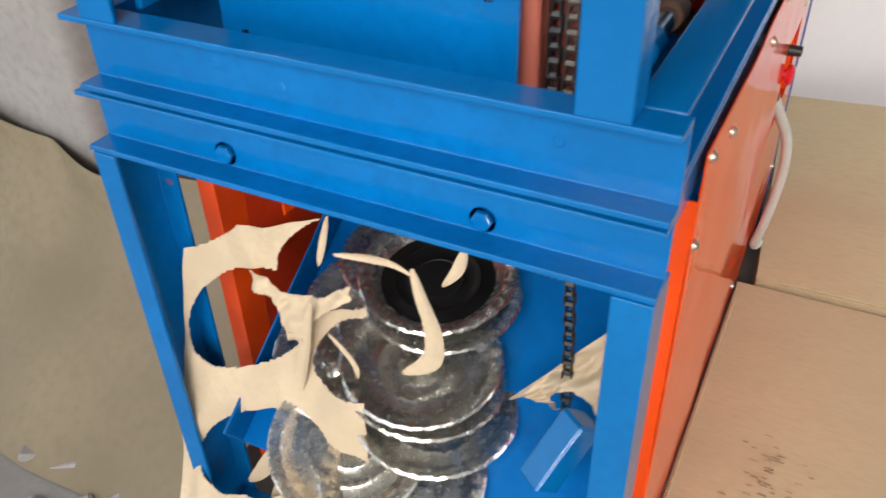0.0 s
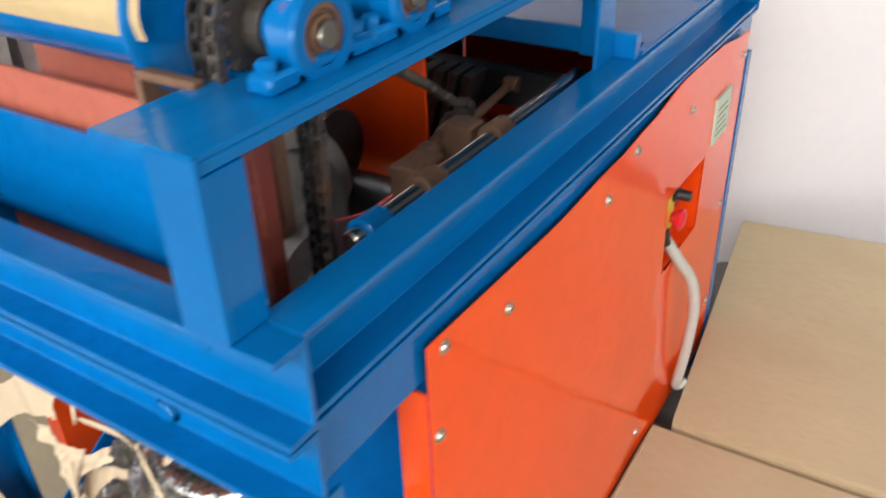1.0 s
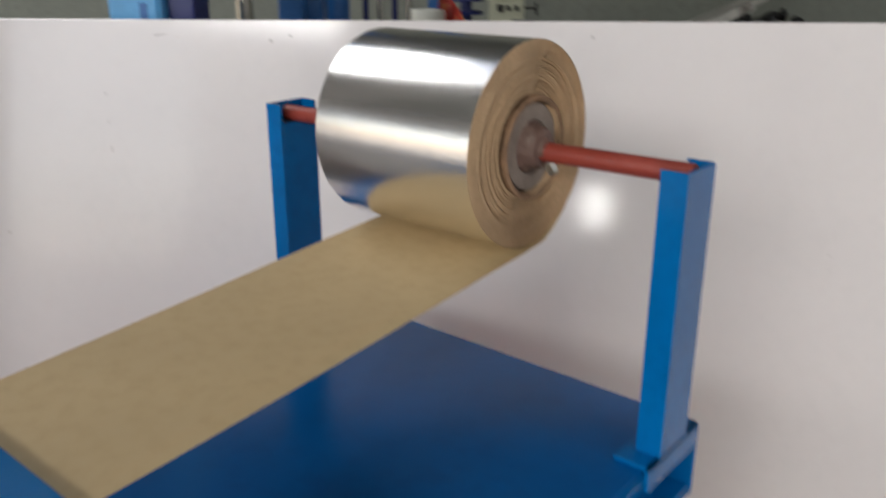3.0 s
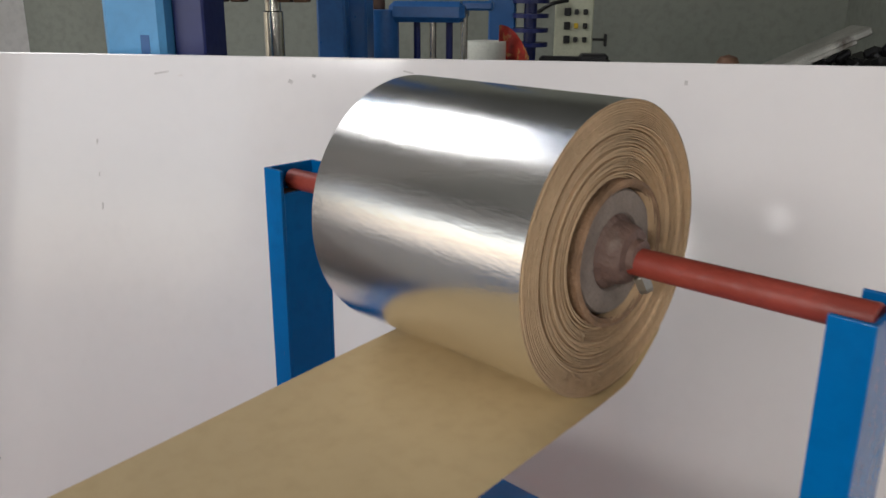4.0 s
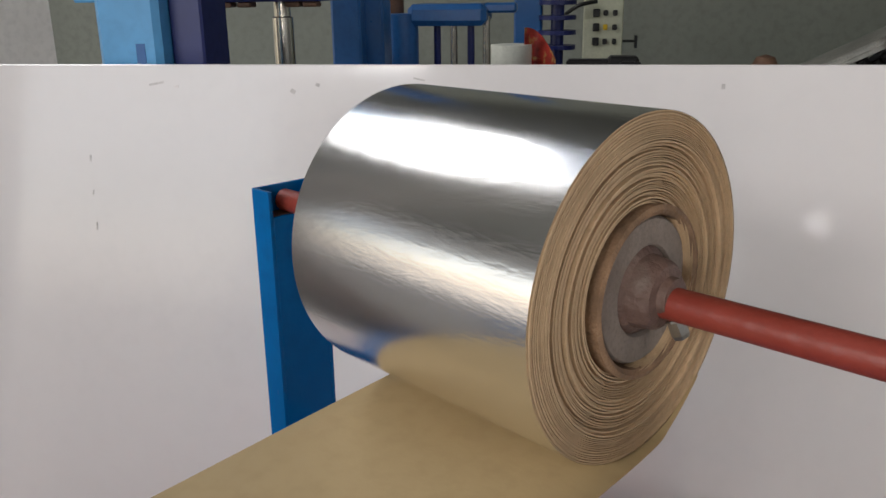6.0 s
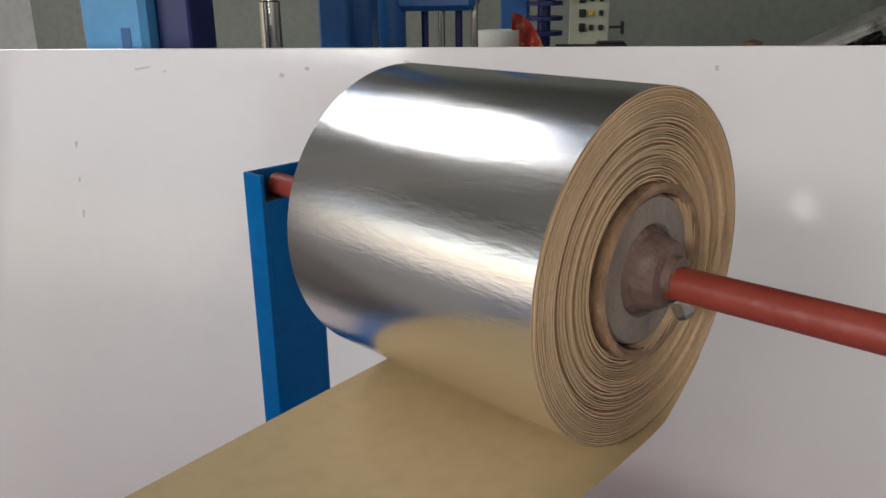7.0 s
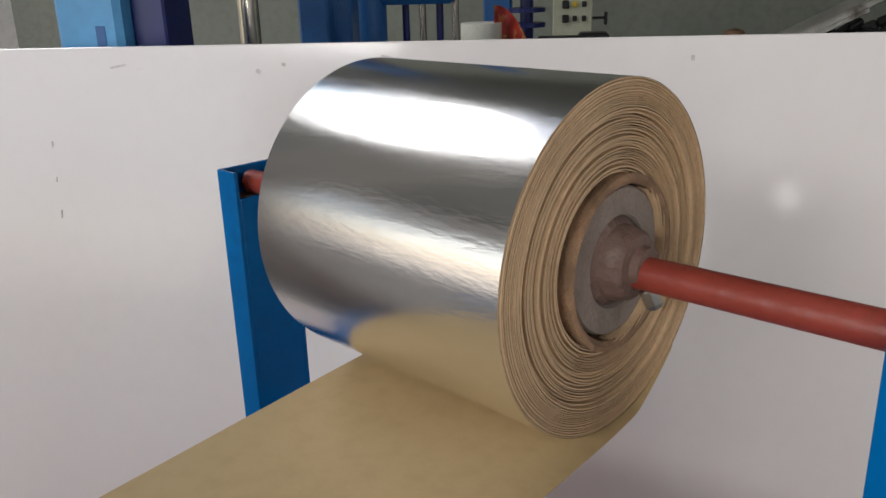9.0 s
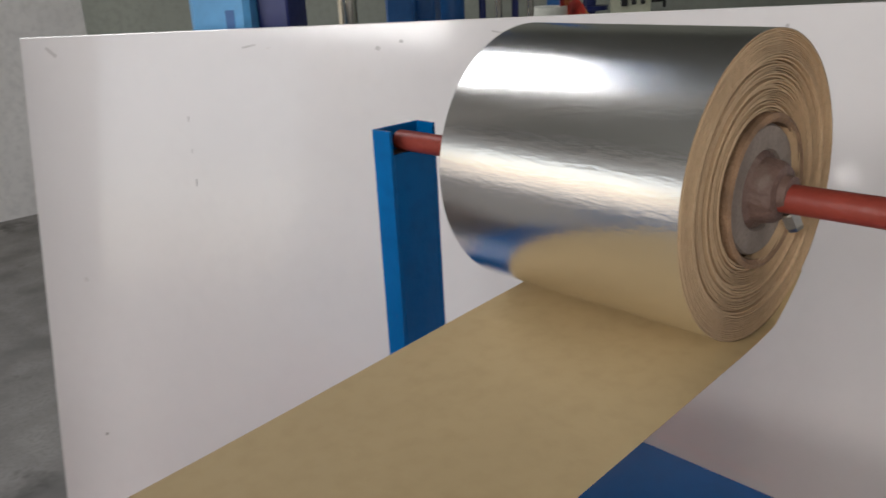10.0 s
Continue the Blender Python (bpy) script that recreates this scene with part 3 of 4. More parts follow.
part("roller_shaft", rod(bmesh.new(), (-0.218, 0.668, ZB), (-0.130, 0.668, ZB), 0.017), BLUE, roller, smooth=True)
part("idle_roller", rod(bmesh.new(), (-0.55, 0.776, ZB + 0.002), (-0.130, 0.776, ZB + 0.002), 0.021, 28), BLUE, machine, smooth=True)
part("idle_roller", rod(bmesh.new(), (-0.52, 0.885, 0.990), (-0.19, 0.885, 0.990), 0.016, 24), BLUE, machine, smooth=True)
part("roller_bracket", boxes((-0.19, -0.182, 0.855, 0.92, ZR, ZR + 0.045), (-0.20, -0.13, 0.84, 0.95, ZR, ZR + 0.008)), BLUE, machine)


def sprocket(x, y, z, r, teeth, width=0.007):
    bm = bmesh.new()
    prof = []
    n = teeth * 4
    for k in range(n):
        rr = r if k % 4 in (0, 1) else r - 0.006
        a = 2 * math.pi * k / n
        prof.append((rr * math.cos(a), rr * math.sin(a)))
    f0 = bm.faces.new([bm.verts.new((x, y + a, z + b)) for a, b in prof])
    got = bmesh.ops.extrude_face_region(bm, geom=[f0])
    bmesh.ops.translate(bm, vec=(width, 0, 0), verts=[v for v in got["geom"] if isinstance(v, bmesh.types.BMVert)])
    rod(bm, (x - 0.012, y, z), (x + 0.02, y, z), r * 0.55, 18)
    return part("sprocket", bm, DIRTY, machine, "oily chain sprocket")


def loop(x, y, z, r, a0, a1, n=24):
    return [(x, y + r * math.cos(radians(a0 + (a1 - a0) * k / n)), z + r * math.sin(radians(a0 + (a1 - a0) * k / n))) for k in range(n + 1)]


sprocket(-0.167, 0.668, ZB, 0.039, 20)
pts = [(-0.163, 0.622, 0.62)] + loop(-0.163, 0.668, ZB, 0.046, 180, 0) + [(-0.163, 0.707, 0.62)]
part("drive_chain", chain(bmesh.new(), pts, size=0.0042), DIRTY, machine, "oily brown roller chain")
pts = [(q[0] - 0.014, q[1], q[2]) for q in pts]
part("drive_chain", chain(bmesh.new(), pts, size=0.0042), BLACK, machine, "oily brown roller chain")
part("drive_chain", chain(bmesh.new(), [(-0.157, 0.64, 0.64), (-0.151, 0.64, 0.534), (-0.144, 0.63, 0.394)]), BLACK, machine, "black roller chain hanging by the leg")

# trough plate and die behind the front rail
bm = bmesh.new()


def place(u, v):
    return Vector((-0.508 + 0.302 * u, 0.618 + 0.004 * v, 0.795 + 0.102 * v))


holes = ((-0.491, 0.870), (-0.233, 0.876), (-0.482, 0.806))
sheet(bm, place, 120, 44, keep=lambda u, v: all((-0.508 + 0.302 * u - hx) ** 2 + (0.795 + 0.102 * v - hz) ** 2 > 0.0055 ** 2 for hx, hz in holes), thick=0.005)
part("trough_plate", bm, BLUE, machine, "blue steel plate with bolt holes")
part("die_cover", boxes((-0.50, -0.195, 0.632, 0.640, 0.70, 0.93), (-0.50, -0.215, 0.70, 0.71, 0.72, 0.965)), SALMON, machine, "orange-red sheet behind the trough")
part("trough_side", boxes((-0.56, -0.552, 0.56, 1.15, ZT, 0.868)), BLUE, machine)
part("die_bracket", boxes((-0.225, -0.165, 0.60, 0.612, 0.965, 0.972), (-0.225, -0.219, 0.60, 0.66, 0.945, 0.972)), RUST, machine)


# drive train seen between the rails
def wheel(x, y, z, prof, mat, label):
    return part("flywheel", lathe(bmesh.new(), prof, (x, y, z), (x + 1, y, z), 56), mat, machine, label, smooth=True)


wheel(-0.345, 0.80, 0.715, [(0, 0), (0, 0.085), (0.0, 0.112), (0.008, 0.118), (0.04, 0.118), (0.046, 0.112), (0.046, 0.095), (0.03, 0.09), (0.03, 0.05), (0.07, 0.045), (0.07, 0.0)], CASTGREY, "worn grey cast flywheel")
wheel(-0.27, 0.755, 0.70, [(0, 0), (0, 0.07), (0.012, 0.074), (0.016, 0.06), (0.03, 0.06), (0.034, 0.066), (0.046, 0.064), (0.05, 0.03), (0.07, 0.03), (0.07, 0)], CASTGREY, "stepped grey belt pulley")
part("stay", boxes((-0.262, -0.245, 0.742, 0.76, 0.62, 0.96)), RUST, machine, "brown rusty upright stay")
part("stay", boxes((-0.185, -0.168, 0.645, 0.665, 0.60, 0.93)), OXIDE, machine, "red-oxide upright stay")
part("cross_shaft", rod(bmesh.new(), (-0.56, 0.93, 0.70), (-0.2, 0.93, 0.70), 0.032, 28), BLACK, machine, "thick black shaft", smooth=True)
part("cam", lathe(bmesh.new(), [(0, 0), (0, 0.05), (0.03, 0.05), (0.03, 0)], (-0.375, 0.945, 0.745), (1, 0.945, 0.745), 28), BLACK, machine, smooth=True)
part("cross_member", boxes((-0.568, -0.105, 1.112, 1.135, 0.768, 0.814)), BLACK, machine, "black cross member")
part("cross_member", boxes((-0.59, -0.075, 1.21, 1.23, 0.60, 0.66)), BLACK, machine)
for k in range(4):
    m = Matrix.Translation((-0.318 + 0.020 * k, 1.085, 0.735)) @ pose(0, 0, 0, 0, 14, 0)
    part("rib", boxes((-0.0055, 0.0055, -0.02, 0.02, -0.13, 0.085), bevel=0.001, m=m), DIRTY, machine, "oily upright slotted rib")
part("steel_shaft", rod(bmesh.new(), (-0.131, 0.70, 0.808), (-0.127, 1.14, 0.813), 0.0105, 20), STEEL, machine, "bright steel shaft beside the rail", smooth=True)
for y in (0.728, 0.815, 0.945):
    z = 0.8085 + (y - 0.728) * 0.011
    part("collar", rod(bmesh.new(), (-0.1305, y - 0.014, z), (-0.1298, y + 0.016, z), 0.0155, 18), RUST if y > 0.8 else BLUE, machine, smooth=True)
part("shaft_block", boxes((-0.20, -0.165, 0.85, 0.90, 0.72, 0.80)), RUST, machine, "rusty brown bearing block")
part("shaft_block", boxes((-0.185, -0.15, 0.925, 0.955, 0.77, 0.82)), RUST, machine)
part("link_rod", rod(bmesh.new(), (-0.183, 0.88, 0.792), (-0.198, 0.985, 0.792), 0.008), RUST, machine, "brown connecting rod", smooth=True)
part("link_rod", rod(bmesh.new(), (-0.200, 0.985, 0.786), (-0.200, 1.104, 0.800), 0.0055), RUST, machine, smooth=True)
part("rod_end", rod(bmesh.new(), (-0.208, 1.106, 0.800), (-0.190, 1.106, 0.800), 0.010, 16), RUST, machine, "brown eye at the end of the connecting rod", smooth=True)
for y, r in ((0.905, 0.013), (0.935, 0.011), (0.955, 0.014)):
    part("coupling", rod(bmesh.new(), (-0.186 - (y - 0.88) * 0.14, y - 0.008, 0.792), (-0.187 - (y - 0.88) * 0.14, y + 0.008, 0.792), r, 6), RUST, machine, "brown hexagonal coupling")
sprocket(-0.205, 0.985, 0.79, 0.026, 12)
part("drive_chain", chain(bmesh.new(), [(-0.225, 0.85, 0.91), (-0.215, 0.89, 0.884), (-0.205, 0.93, 0.857), (-0.201, 0.975, 0.822)] + loop(-0.201, 0.985, 0.79, 0.028, 80, -100, 12)), DIRTY, machine, "short oily roller chain")
part("motor", lathe(bmesh.new(), [(0, 0), (0, 0.05), (0.01, 0.06), (0.15, 0.06), (0.16, 0.05), (0.16, 0)], (-0.50, 1.02, 0.58), (-0.30, 1.02, 0.58), 28), BLACK, machine, "black motor housing", smooth=True)
part("red_wire", tube(bmesh.new(), smooth_path([(-0.26, 0.80, 0.74), (-0.22, 0.83, 0.75), (-0.19, 0.86, 0.77), (-0.17, 0.88, 0.75)], 20), 0.002, 6), REDPLASTIC, machine, "thin red wire")
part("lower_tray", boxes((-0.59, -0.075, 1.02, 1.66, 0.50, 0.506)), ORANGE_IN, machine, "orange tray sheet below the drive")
part("inner_sheet", boxes((-0.566, -0.563, 0.72, 1.10, 0.51, 0.80)), ORANGE, machine, "orange inner sheet beside the drive")
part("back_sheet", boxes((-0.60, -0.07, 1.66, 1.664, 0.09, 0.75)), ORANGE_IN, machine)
part("sheet_guard", boxes((-0.555, -0.26, 1.01, 1.014, 0.52, 0.855)), ORANGE, machine, "orange guard sheet in the drive")


# chute for the finished plates
def on_chute(x, s, h=0.0):
    """A place on the chute: s metres down it, h above it."""
    n = Vector((0, -math.sin(radians(33)), math.cos(radians(33))))
    return Vector((x, 1.00 - s * math.cos(radians(33)), 0.60 - s * math.sin(radians(33)))) + n * h


bm = bmesh.new()
m = Matrix.Translation(on_chute(0, 0)) @ pose(0, 0, 0, 33, 0, 0)
box(bm, -0.53, -0.09, -0.56, 0.13, -0.003, 0.0, 0.0008, m)
box(bm, -0.533, -0.53, -0.56, 0.13, -0.003, 0.045, 0.0008, m)
part("chute", bm, BLUE_SHEET, machine, "sloping blue sheet-metal chute")
bm = bmesh.new()
box(bm, -0.017, 0.017, -0.043, 0.043, -0.017, 0.017, 0.003, look((-0.13, 0.57, 0.438), (-0.145, 0.55, 0.404)) @ pose(0, 0, 0, 90))
part("chute_bracket", bm, BLUE_BRUSHED, machine, "short blue square-tube bracket")

# ---- paper roll and its spindle ----
RY, RZ, RR = 1.6304, 1.123, 0.1028
SY, SZ = 1.6387, 1.1205
X0, X1 = -0.4262, -0.2258
paper = thing("paper_roll", (-0.355, RY, RZ), "part-used roll of silver-faced kraft paper on a spindle", "paper roll")
part("roll_surface", lathe(bmesh.new(), [(0.0005, RR), (0.07, RR), (0.14, RR), (X1 - X0 - 0.0005, RR)], (X0, RY, RZ), (1, RY, RZ), 128), FOIL, paper, "mirror-like silver outer wrap", smooth=True)
for side in (1, -1):
    rnd = random.Random(11 + side)
    prof, r, off = [], RR - 0.0002, 0.0
    while r > 0.050:
        step = rnd.uniform(0.0009, 0.0021)
        deep = 0.0 if r > 0.075 else (0.075 - r) * 0.12
        off = deep + rnd.uniform(0.0, 0.0018) * (2.0 if r < 0.085 else 0.7)
        gap = 0.0012 if r > 0.09 else rnd.choice((0.0015, 0.003, 0.005))
        prof += [(-off, r), (-off + 0.0002, r - step * 0.45), (-off - gap, r - step * 0.6), (-off - gap, r - step * 0.92)]
        r -= step
    prof.append((-0.012, r))
    e = X1 if side > 0 else X0
    part("wound_edge", lathe(bmesh.new(), prof, (e, RY, RZ), (e + side, RY, RZ), 96), KRAFT_EDGE, paper, "wound kraft paper edges")
    part("core", lathe(bmesh.new(), [(-0.10, 0.0535), (-0.007, 0.0535), (-0.003, 0.0525), (-0.002, 0.0495), (-0.004, 0.0465), (-0.10, 0.0455)], (e, SY + 0.003, SZ - 0.002), (e + side, SY + 0.003, SZ - 0.002), 64), CORE, paper, "ragged brown cardboard core", smooth=True)
bm = bmesh.new()


def web_place(u, v):
    x = X0 + (X1 - X0) * u + 0.018 * min(1.0, v / 0.4)
    run = [(RY + 0.07, RZ - math.sqrt(RR ** 2 - 0.07 ** 2) - 0.0008), (RY + 0.035, RZ - math.sqrt(RR ** 2 - 0.035 ** 2) - 0.0008), (RY + 0.003, RZ - RR - 0.001), (RY - 0.1, 1.0125), (1.30, 0.9955), (1.09, 0.985), (0.98, 0.993), (0.885, 1.0085), (0.788, 1.0245), (0.70, 1.046), (0.655, 1.0535), (0.62, 1.045), (0.604, 1.012), (0.606, 0.992)]
    f = v * (len(run) - 1)
    k = min(int(f), len(run) - 2)
    p = [run[max(k - 1, 0)], run[k], run[k + 1], run[min(k + 2, len(run) - 1)]]
    t = f - k
    q = [0.5 * (2 * p[1][i] + (p[2][i] - p[0][i]) * t + (2 * p[0][i] - 5 * p[1][i] + 4 * p[2][i] - p[3][i]) * t * t + (3 * p[1][i] - p[0][i] - 3 * p[2][i] + p[3][i]) * t ** 3) for i in (0, 1)]
    return Vector((x, q[0], q[1]))


sheet(bm, web_place, 10, 110, thick=0.0003)
part("paper_web", bm, KRAFT, paper, "kraft web running off the roll into the machine", smooth=True)

spindle = thing("spindle", (-0.33, RY, RZ), "red-primed steel spindle bar carrying the paper roll", "spindle")
part("bar", rod(bmesh.new(), (-0.597, SY - 0.004, SZ - 0.007), (-0.060, SY, SZ - 0.001), 0.0098, 24), ROD, spindle, smooth=True)
for side, e in ((1, X1), (-1, X0)):
    hub = part("hub", lathe(bmesh.new(), [(-0.03, 0.012), (-0.03, 0.0445), (-0.008, 0.0445), (-0.006, 0.043), (-0.006, 0.028), (-0.009, 0.026), (-0.009, 0.018)], (e, SY + 0.002, SZ - 0.001), (e + side, SY + 0.002, SZ - 0.001), 48), DUSTY, spindle, "dusty grey hub plug with a welded boss", smooth=True)
    part("boss", lathe(bmesh.new(), [(-0.012, 0.029), (-0.007, 0.026), (-0.004, 0.0225), (0.006, 0.0205), (0.009, 0.018), (0.010, 0.0122), (0.015, 0.0118), (0.016, 0.005)], (e, SY, SZ), (e + side, SY, SZ), 32), BOSS, hub, "rust-brown welded boss", smooth=True)
    part("set_screw", hexbolt(bmesh.new(), (e + side * 0.010, SY + 0.008, SZ - 0.014), (0.3 * side, 0.25, -0.92), 0.006, 0.014), ZINC, hub, "bright set screw")

# ---- finished plates on the chute ----
def plate_mesh(r, black_centre, seed):
    rnd = random.Random(seed)
    bm = bmesh.new()
    seg = 90
    prof = [(0.0, 0.0), (0.30, 0.0), (0.31, 0.0012), (0.33, 0.0), (0.52, 0.0005), (0.54, 0.0018), (0.57, 0.0006), (0.72, 0.001), (0.82, 0.012), (0.86, 0.0155), (0.97, 0.017), (1.0, 0.0145)]
    rows = []
    for a, h in prof:
        row = []
        for k in range(seg):
            th = 2 * math.pi * k / seg
            crimp = (0.0021 if k % 3 == 0 else 0.0) * (1 if a > 0.74 else 0) * rnd.uniform(0.4, 1.2)
            row.append(bm.verts.new((a * r * math.cos(th), a * r * math.sin(th), h - crimp)) if a else None)
        rows.append(row)
    c = bm.verts.new((0, 0, 0))
    for i in range(1, len(rows)):
        for k in range(seg):
            k2 = (k + 1) % seg
            if i == 1:
                f = bm.faces.new((c, rows[1][k], rows[1][k2]))
            else:
                f = bm.faces.new((rows[i - 1][k], rows[i][k], rows[i][k2], rows[i - 1][k2]))
            f.material_index = 1 if (black_centre and i <= 7) else 0
    bmesh.ops.solidify(bm, geom=bm.faces[:], thickness=0.0006)
    return bm


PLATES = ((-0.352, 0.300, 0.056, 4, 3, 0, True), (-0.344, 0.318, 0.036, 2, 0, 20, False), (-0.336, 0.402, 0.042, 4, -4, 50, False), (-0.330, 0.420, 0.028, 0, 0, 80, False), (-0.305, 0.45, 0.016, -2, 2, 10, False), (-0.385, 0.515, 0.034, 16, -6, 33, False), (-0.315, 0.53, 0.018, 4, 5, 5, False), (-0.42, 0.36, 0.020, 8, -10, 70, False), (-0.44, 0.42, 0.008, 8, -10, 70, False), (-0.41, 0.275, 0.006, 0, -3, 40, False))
for i, (x, s, h, rx, ry, rz, has_black) in enumerate(PLATES):
    ob = single("paper_plate", plate_mesh(0.096, has_black, i), [FOIL_PLATE, FOIL_DARK], "round silver foil-faced paper plate with a black centre on the chute" if has_black else "round silver foil-faced paper plate with crimped rim in the chute", "paper plate", "plates in the chute", smooth=True)
    ob.matrix_world = Matrix.Translation(on_chute(x + 0.010, s, h)) @ pose(0, 0, 0, 7 + rx, ry, rz)


# ---- punched paper waste ----
def scrap(name, corners, circles, nu, nv, sag, seed, label):
    """A sheet between four corners with round holes: circles of (u, v, r) with v scaled as u."""
    a, b, c, d = [Vector(p) for p in corners]
    asp = ((d - a).length / (b - a).length)

    def place(u, v):
        p = a * (1 - u) * (1 - v) + b * u * (1 - v) + c * u * v + d * (1 - u) * v
        n = (b - a).cross(d - a).normalized()
        return p + n * (sag * math.sin(math.pi * v * 1.6 + u) + 0.02 * noise.noise((u * 3 + seed, v * 3, seed)) + 0.006 * noise.noise((u * 9, v * 9, seed)))
    bm = bmesh.new()
    sheet(bm, place, nu, nv, keep=lambda u, v: all((u - p) ** 2 + ((v - q) * asp) ** 2 > r * r for p, q, r in circles), thick=0.0004)
    return single(name, bm, SCRAP, label, "paper waste", "punched paper waste", smooth=True)


scrap("punched_web", ((-0.589, 0.575, 0.579), (-0.363, 0.6, 0.632), (-0.341, 0.53, 0.264), (-0.666, 0.512, 0.084)), ((0.37, 0.286, 0.34), (0.84, 0.14, 0.31), (0.47, 0.74, 0.36), (1.02, 0.43, 0.29), (0.0, -0.15, 0.46)), 110, 160, 0.010, 3.1, "kraft paper web with punched-out circles hanging over the chute")
scrap("punched_web", ((-0.52, 0.56, 0.27), (-0.38, 0.55, 0.33), (-0.33, 0.51, 0.22), (-0.50, 0.51, 0.14)), ((0.3, 0.2, 0.33), (0.9, 0.9, 0.35), (0.0, 0.9, 0.25)), 60, 50, 0.015, 5.2, "kraft paper offcut folded over the lower plates")
scrap("punched_web", ((-0.208, 0.62, 0.429), (-0.112, 0.66, 0.538), (-0.089, 0.62, 0.455), (-0.146, 0.62, 0.446)), ((0.35, 1.25, 0.35),), 50, 50, 0.004, 2.2, "kraft paper offcut with a curved edge beside the chain")


def sliver(pts, width, label):
    bm = bmesh.new()
    path = smooth_path(pts, 26)

    def place(u, v):
        k = min(int(v * 25), 25)
        w = width * math.sin(math.pi * min(1, 0.06 + v * 0.92)) ** 0.8
        d = path[min(k + 1, 25)] - path[max(k - 1, 0)]
        side = Vector((d.z, 0.25 * d.length, -d.x)).normalized()
        return path[k] + side * ((u - 0.5) * w) + Vector((0, 0.003 * math.sin(u * 3), 0))
    sheet(bm, place, 4, 25, thick=0.0004)
    return single("paper_sliver", bm, SCRAP, label, "paper waste", "paper slivers", smooth=True)


scrap("punched_web", ((-0.503, 0.575, 0.545), (-0.373, 0.575, 0.571), (-0.380, 0.570, 0.482), (-0.520, 0.570, 0.439)), ((0.55, -0.42, 0.62), (-0.12, 0.92, 0.52), (1.12, 0.95, 0.50)), 70, 50, 0.006, 7.7, "pointed kraft offcut between punched-out circles")
sliver([(-0.374, 0.560, 0.616), (-0.340, 0.560, 0.623), (-0.308, 0.560, 0.626), (-0.283, 0.560, 0.618)], 0.013, "thin curled kraft sliver lying over the plates")
sliver([(-0.283, 0.558, 0.628), (-0.275, 0.558, 0.596), (-0.264, 0.558, 0.560), (-0.264, 0.558, 0.527), (-0.278, 0.558, 0.505), (-0.303, 0.558, 0.485)], 0.026, "curved pointed kraft sliver lying over the plates")
sliver([(-0.228, 0.560, 0.669), (-0.232, 0.560, 0.654), (-0.239, 0.560, 0.637), (-0.253, 0.560, 0.617)], 0.013, "short kraft sliver hanging over a plate")
sliver([(-0.411, 0.558, 0.540), (-0.426, 0.558, 0.478), (-0.444, 0.558, 0.408), (-0.458, 0.558, 0.359)], 0.018, "twisted kraft paper sliver")
sliver([(-0.383, 0.570, 0.652), (-0.390, 0.570, 0.627), (-0.398, 0.570, 0.600), (-0.402, 0.570, 0.586)], 0.010, "torn kraft paper strip")
sliver([(-0.402, 0.570, 0.492), (-0.386, 0.570, 0.477), (-0.371, 0.570, 0.457), (-0.370, 0.570, 0.436)], 0.014, "narrow kraft paper sliver")
sliver([(-0.477, 0.550, 0.323), (-0.497, 0.550, 0.270), (-0.531, 0.550, 0.213), (-0.559, 0.550, 0.177)], 0.024, "folded kraft paper sliver")

# ---- cartons beside the machine ----
def carton(name, pts, label, flap_lines):
    """A shallow closed carton: four top corners, in order; the walls drop to the floor."""
    bm = bmesh.new()
    top = [Vector(p) for p in pts]
    up = [bm.verts.new(p) for p in top]
    dn = [bm.verts.new((p.x, p.y, 0.0)) for p in top]
    bm.faces.new(up)
    bm.faces.new(dn[::-1])
    for k in range(4):
        bm.faces.new((up[k], dn[k], dn[(k + 1) % 4], up[(k + 1) % 4]))
    bmesh.ops.bevel(bm, geom=bm.edges[:], offset=0.003, segments=2, affect="EDGES")
    root = single(name, bm, CARTON, label, "carton", "cartons beside the machine")
    a, b, c, d = top
    nrm = (b - a).cross(d - a).normalized()
    for v0, v1 in flap_lines:
        fm = bmesh.new()
        sheet(fm, lambda u, v: (a + (b - a) * u) * (1 - (v0 + (v1 - v0) * v)) + (d + (c - d) * u) * (v0 + (v1 - v0) * v) + nrm * (0.004 + 0.004 * noise.noise((u * 3, v * 2, v0))), 24, 12, thick=0.004)
        part("flap", fm, CARTON, root)
    return root


carton("cardboard_carton", ((-0.02, 1.392, 0.10), (0.95, 1.42, 0.105), (0.98, 2.14, 0.20), (-0.078, 2.02, 0.186)), "flattened brown cardboard carton leaning beside the machine", ((0.0, 1.0),))
low = carton("cardboard_carton", ((-0.046, 0.30, 0.07), (0.95, 0.30, 0.07), (0.98, 1.40, 0.095), (-0.05, 1.378, 0.094)), "large brown cardboard carton with faded print beside the machine", ((0.0, 1.0),))
rnd = random.Random(3)
for k in range(46):
    x, y = 0.075 + rnd.gauss(0, 0.03), 0.93 + rnd.gauss(0, 0.05)
    z = 0.07 + (y - 0.30) / 1.08 * 0.024 + 0.0118
    part("print_mark", boxes((x, x + rnd.uniform(0.004, 0.014), y, y + rnd.uniform(0.001, 0.003), z - 0.0003, z), bevel=0), INK, low)
teeth = bmesh.new()
for k in range(120):
    y = 0.62 + 0.006 * k
    rod(teeth, (-0.050, y, 0.080 + 0.022 * (y - 0.62)), (-0.044, y, 0.084 + 0.022 * (y - 0.62)), 0.0022, 6, 0.0004)
tagged(part("corrugation", teeth, CARTON, low), kind="stuff")

# ---- kraft sheet by the pillar ----
bm = bmesh.new()


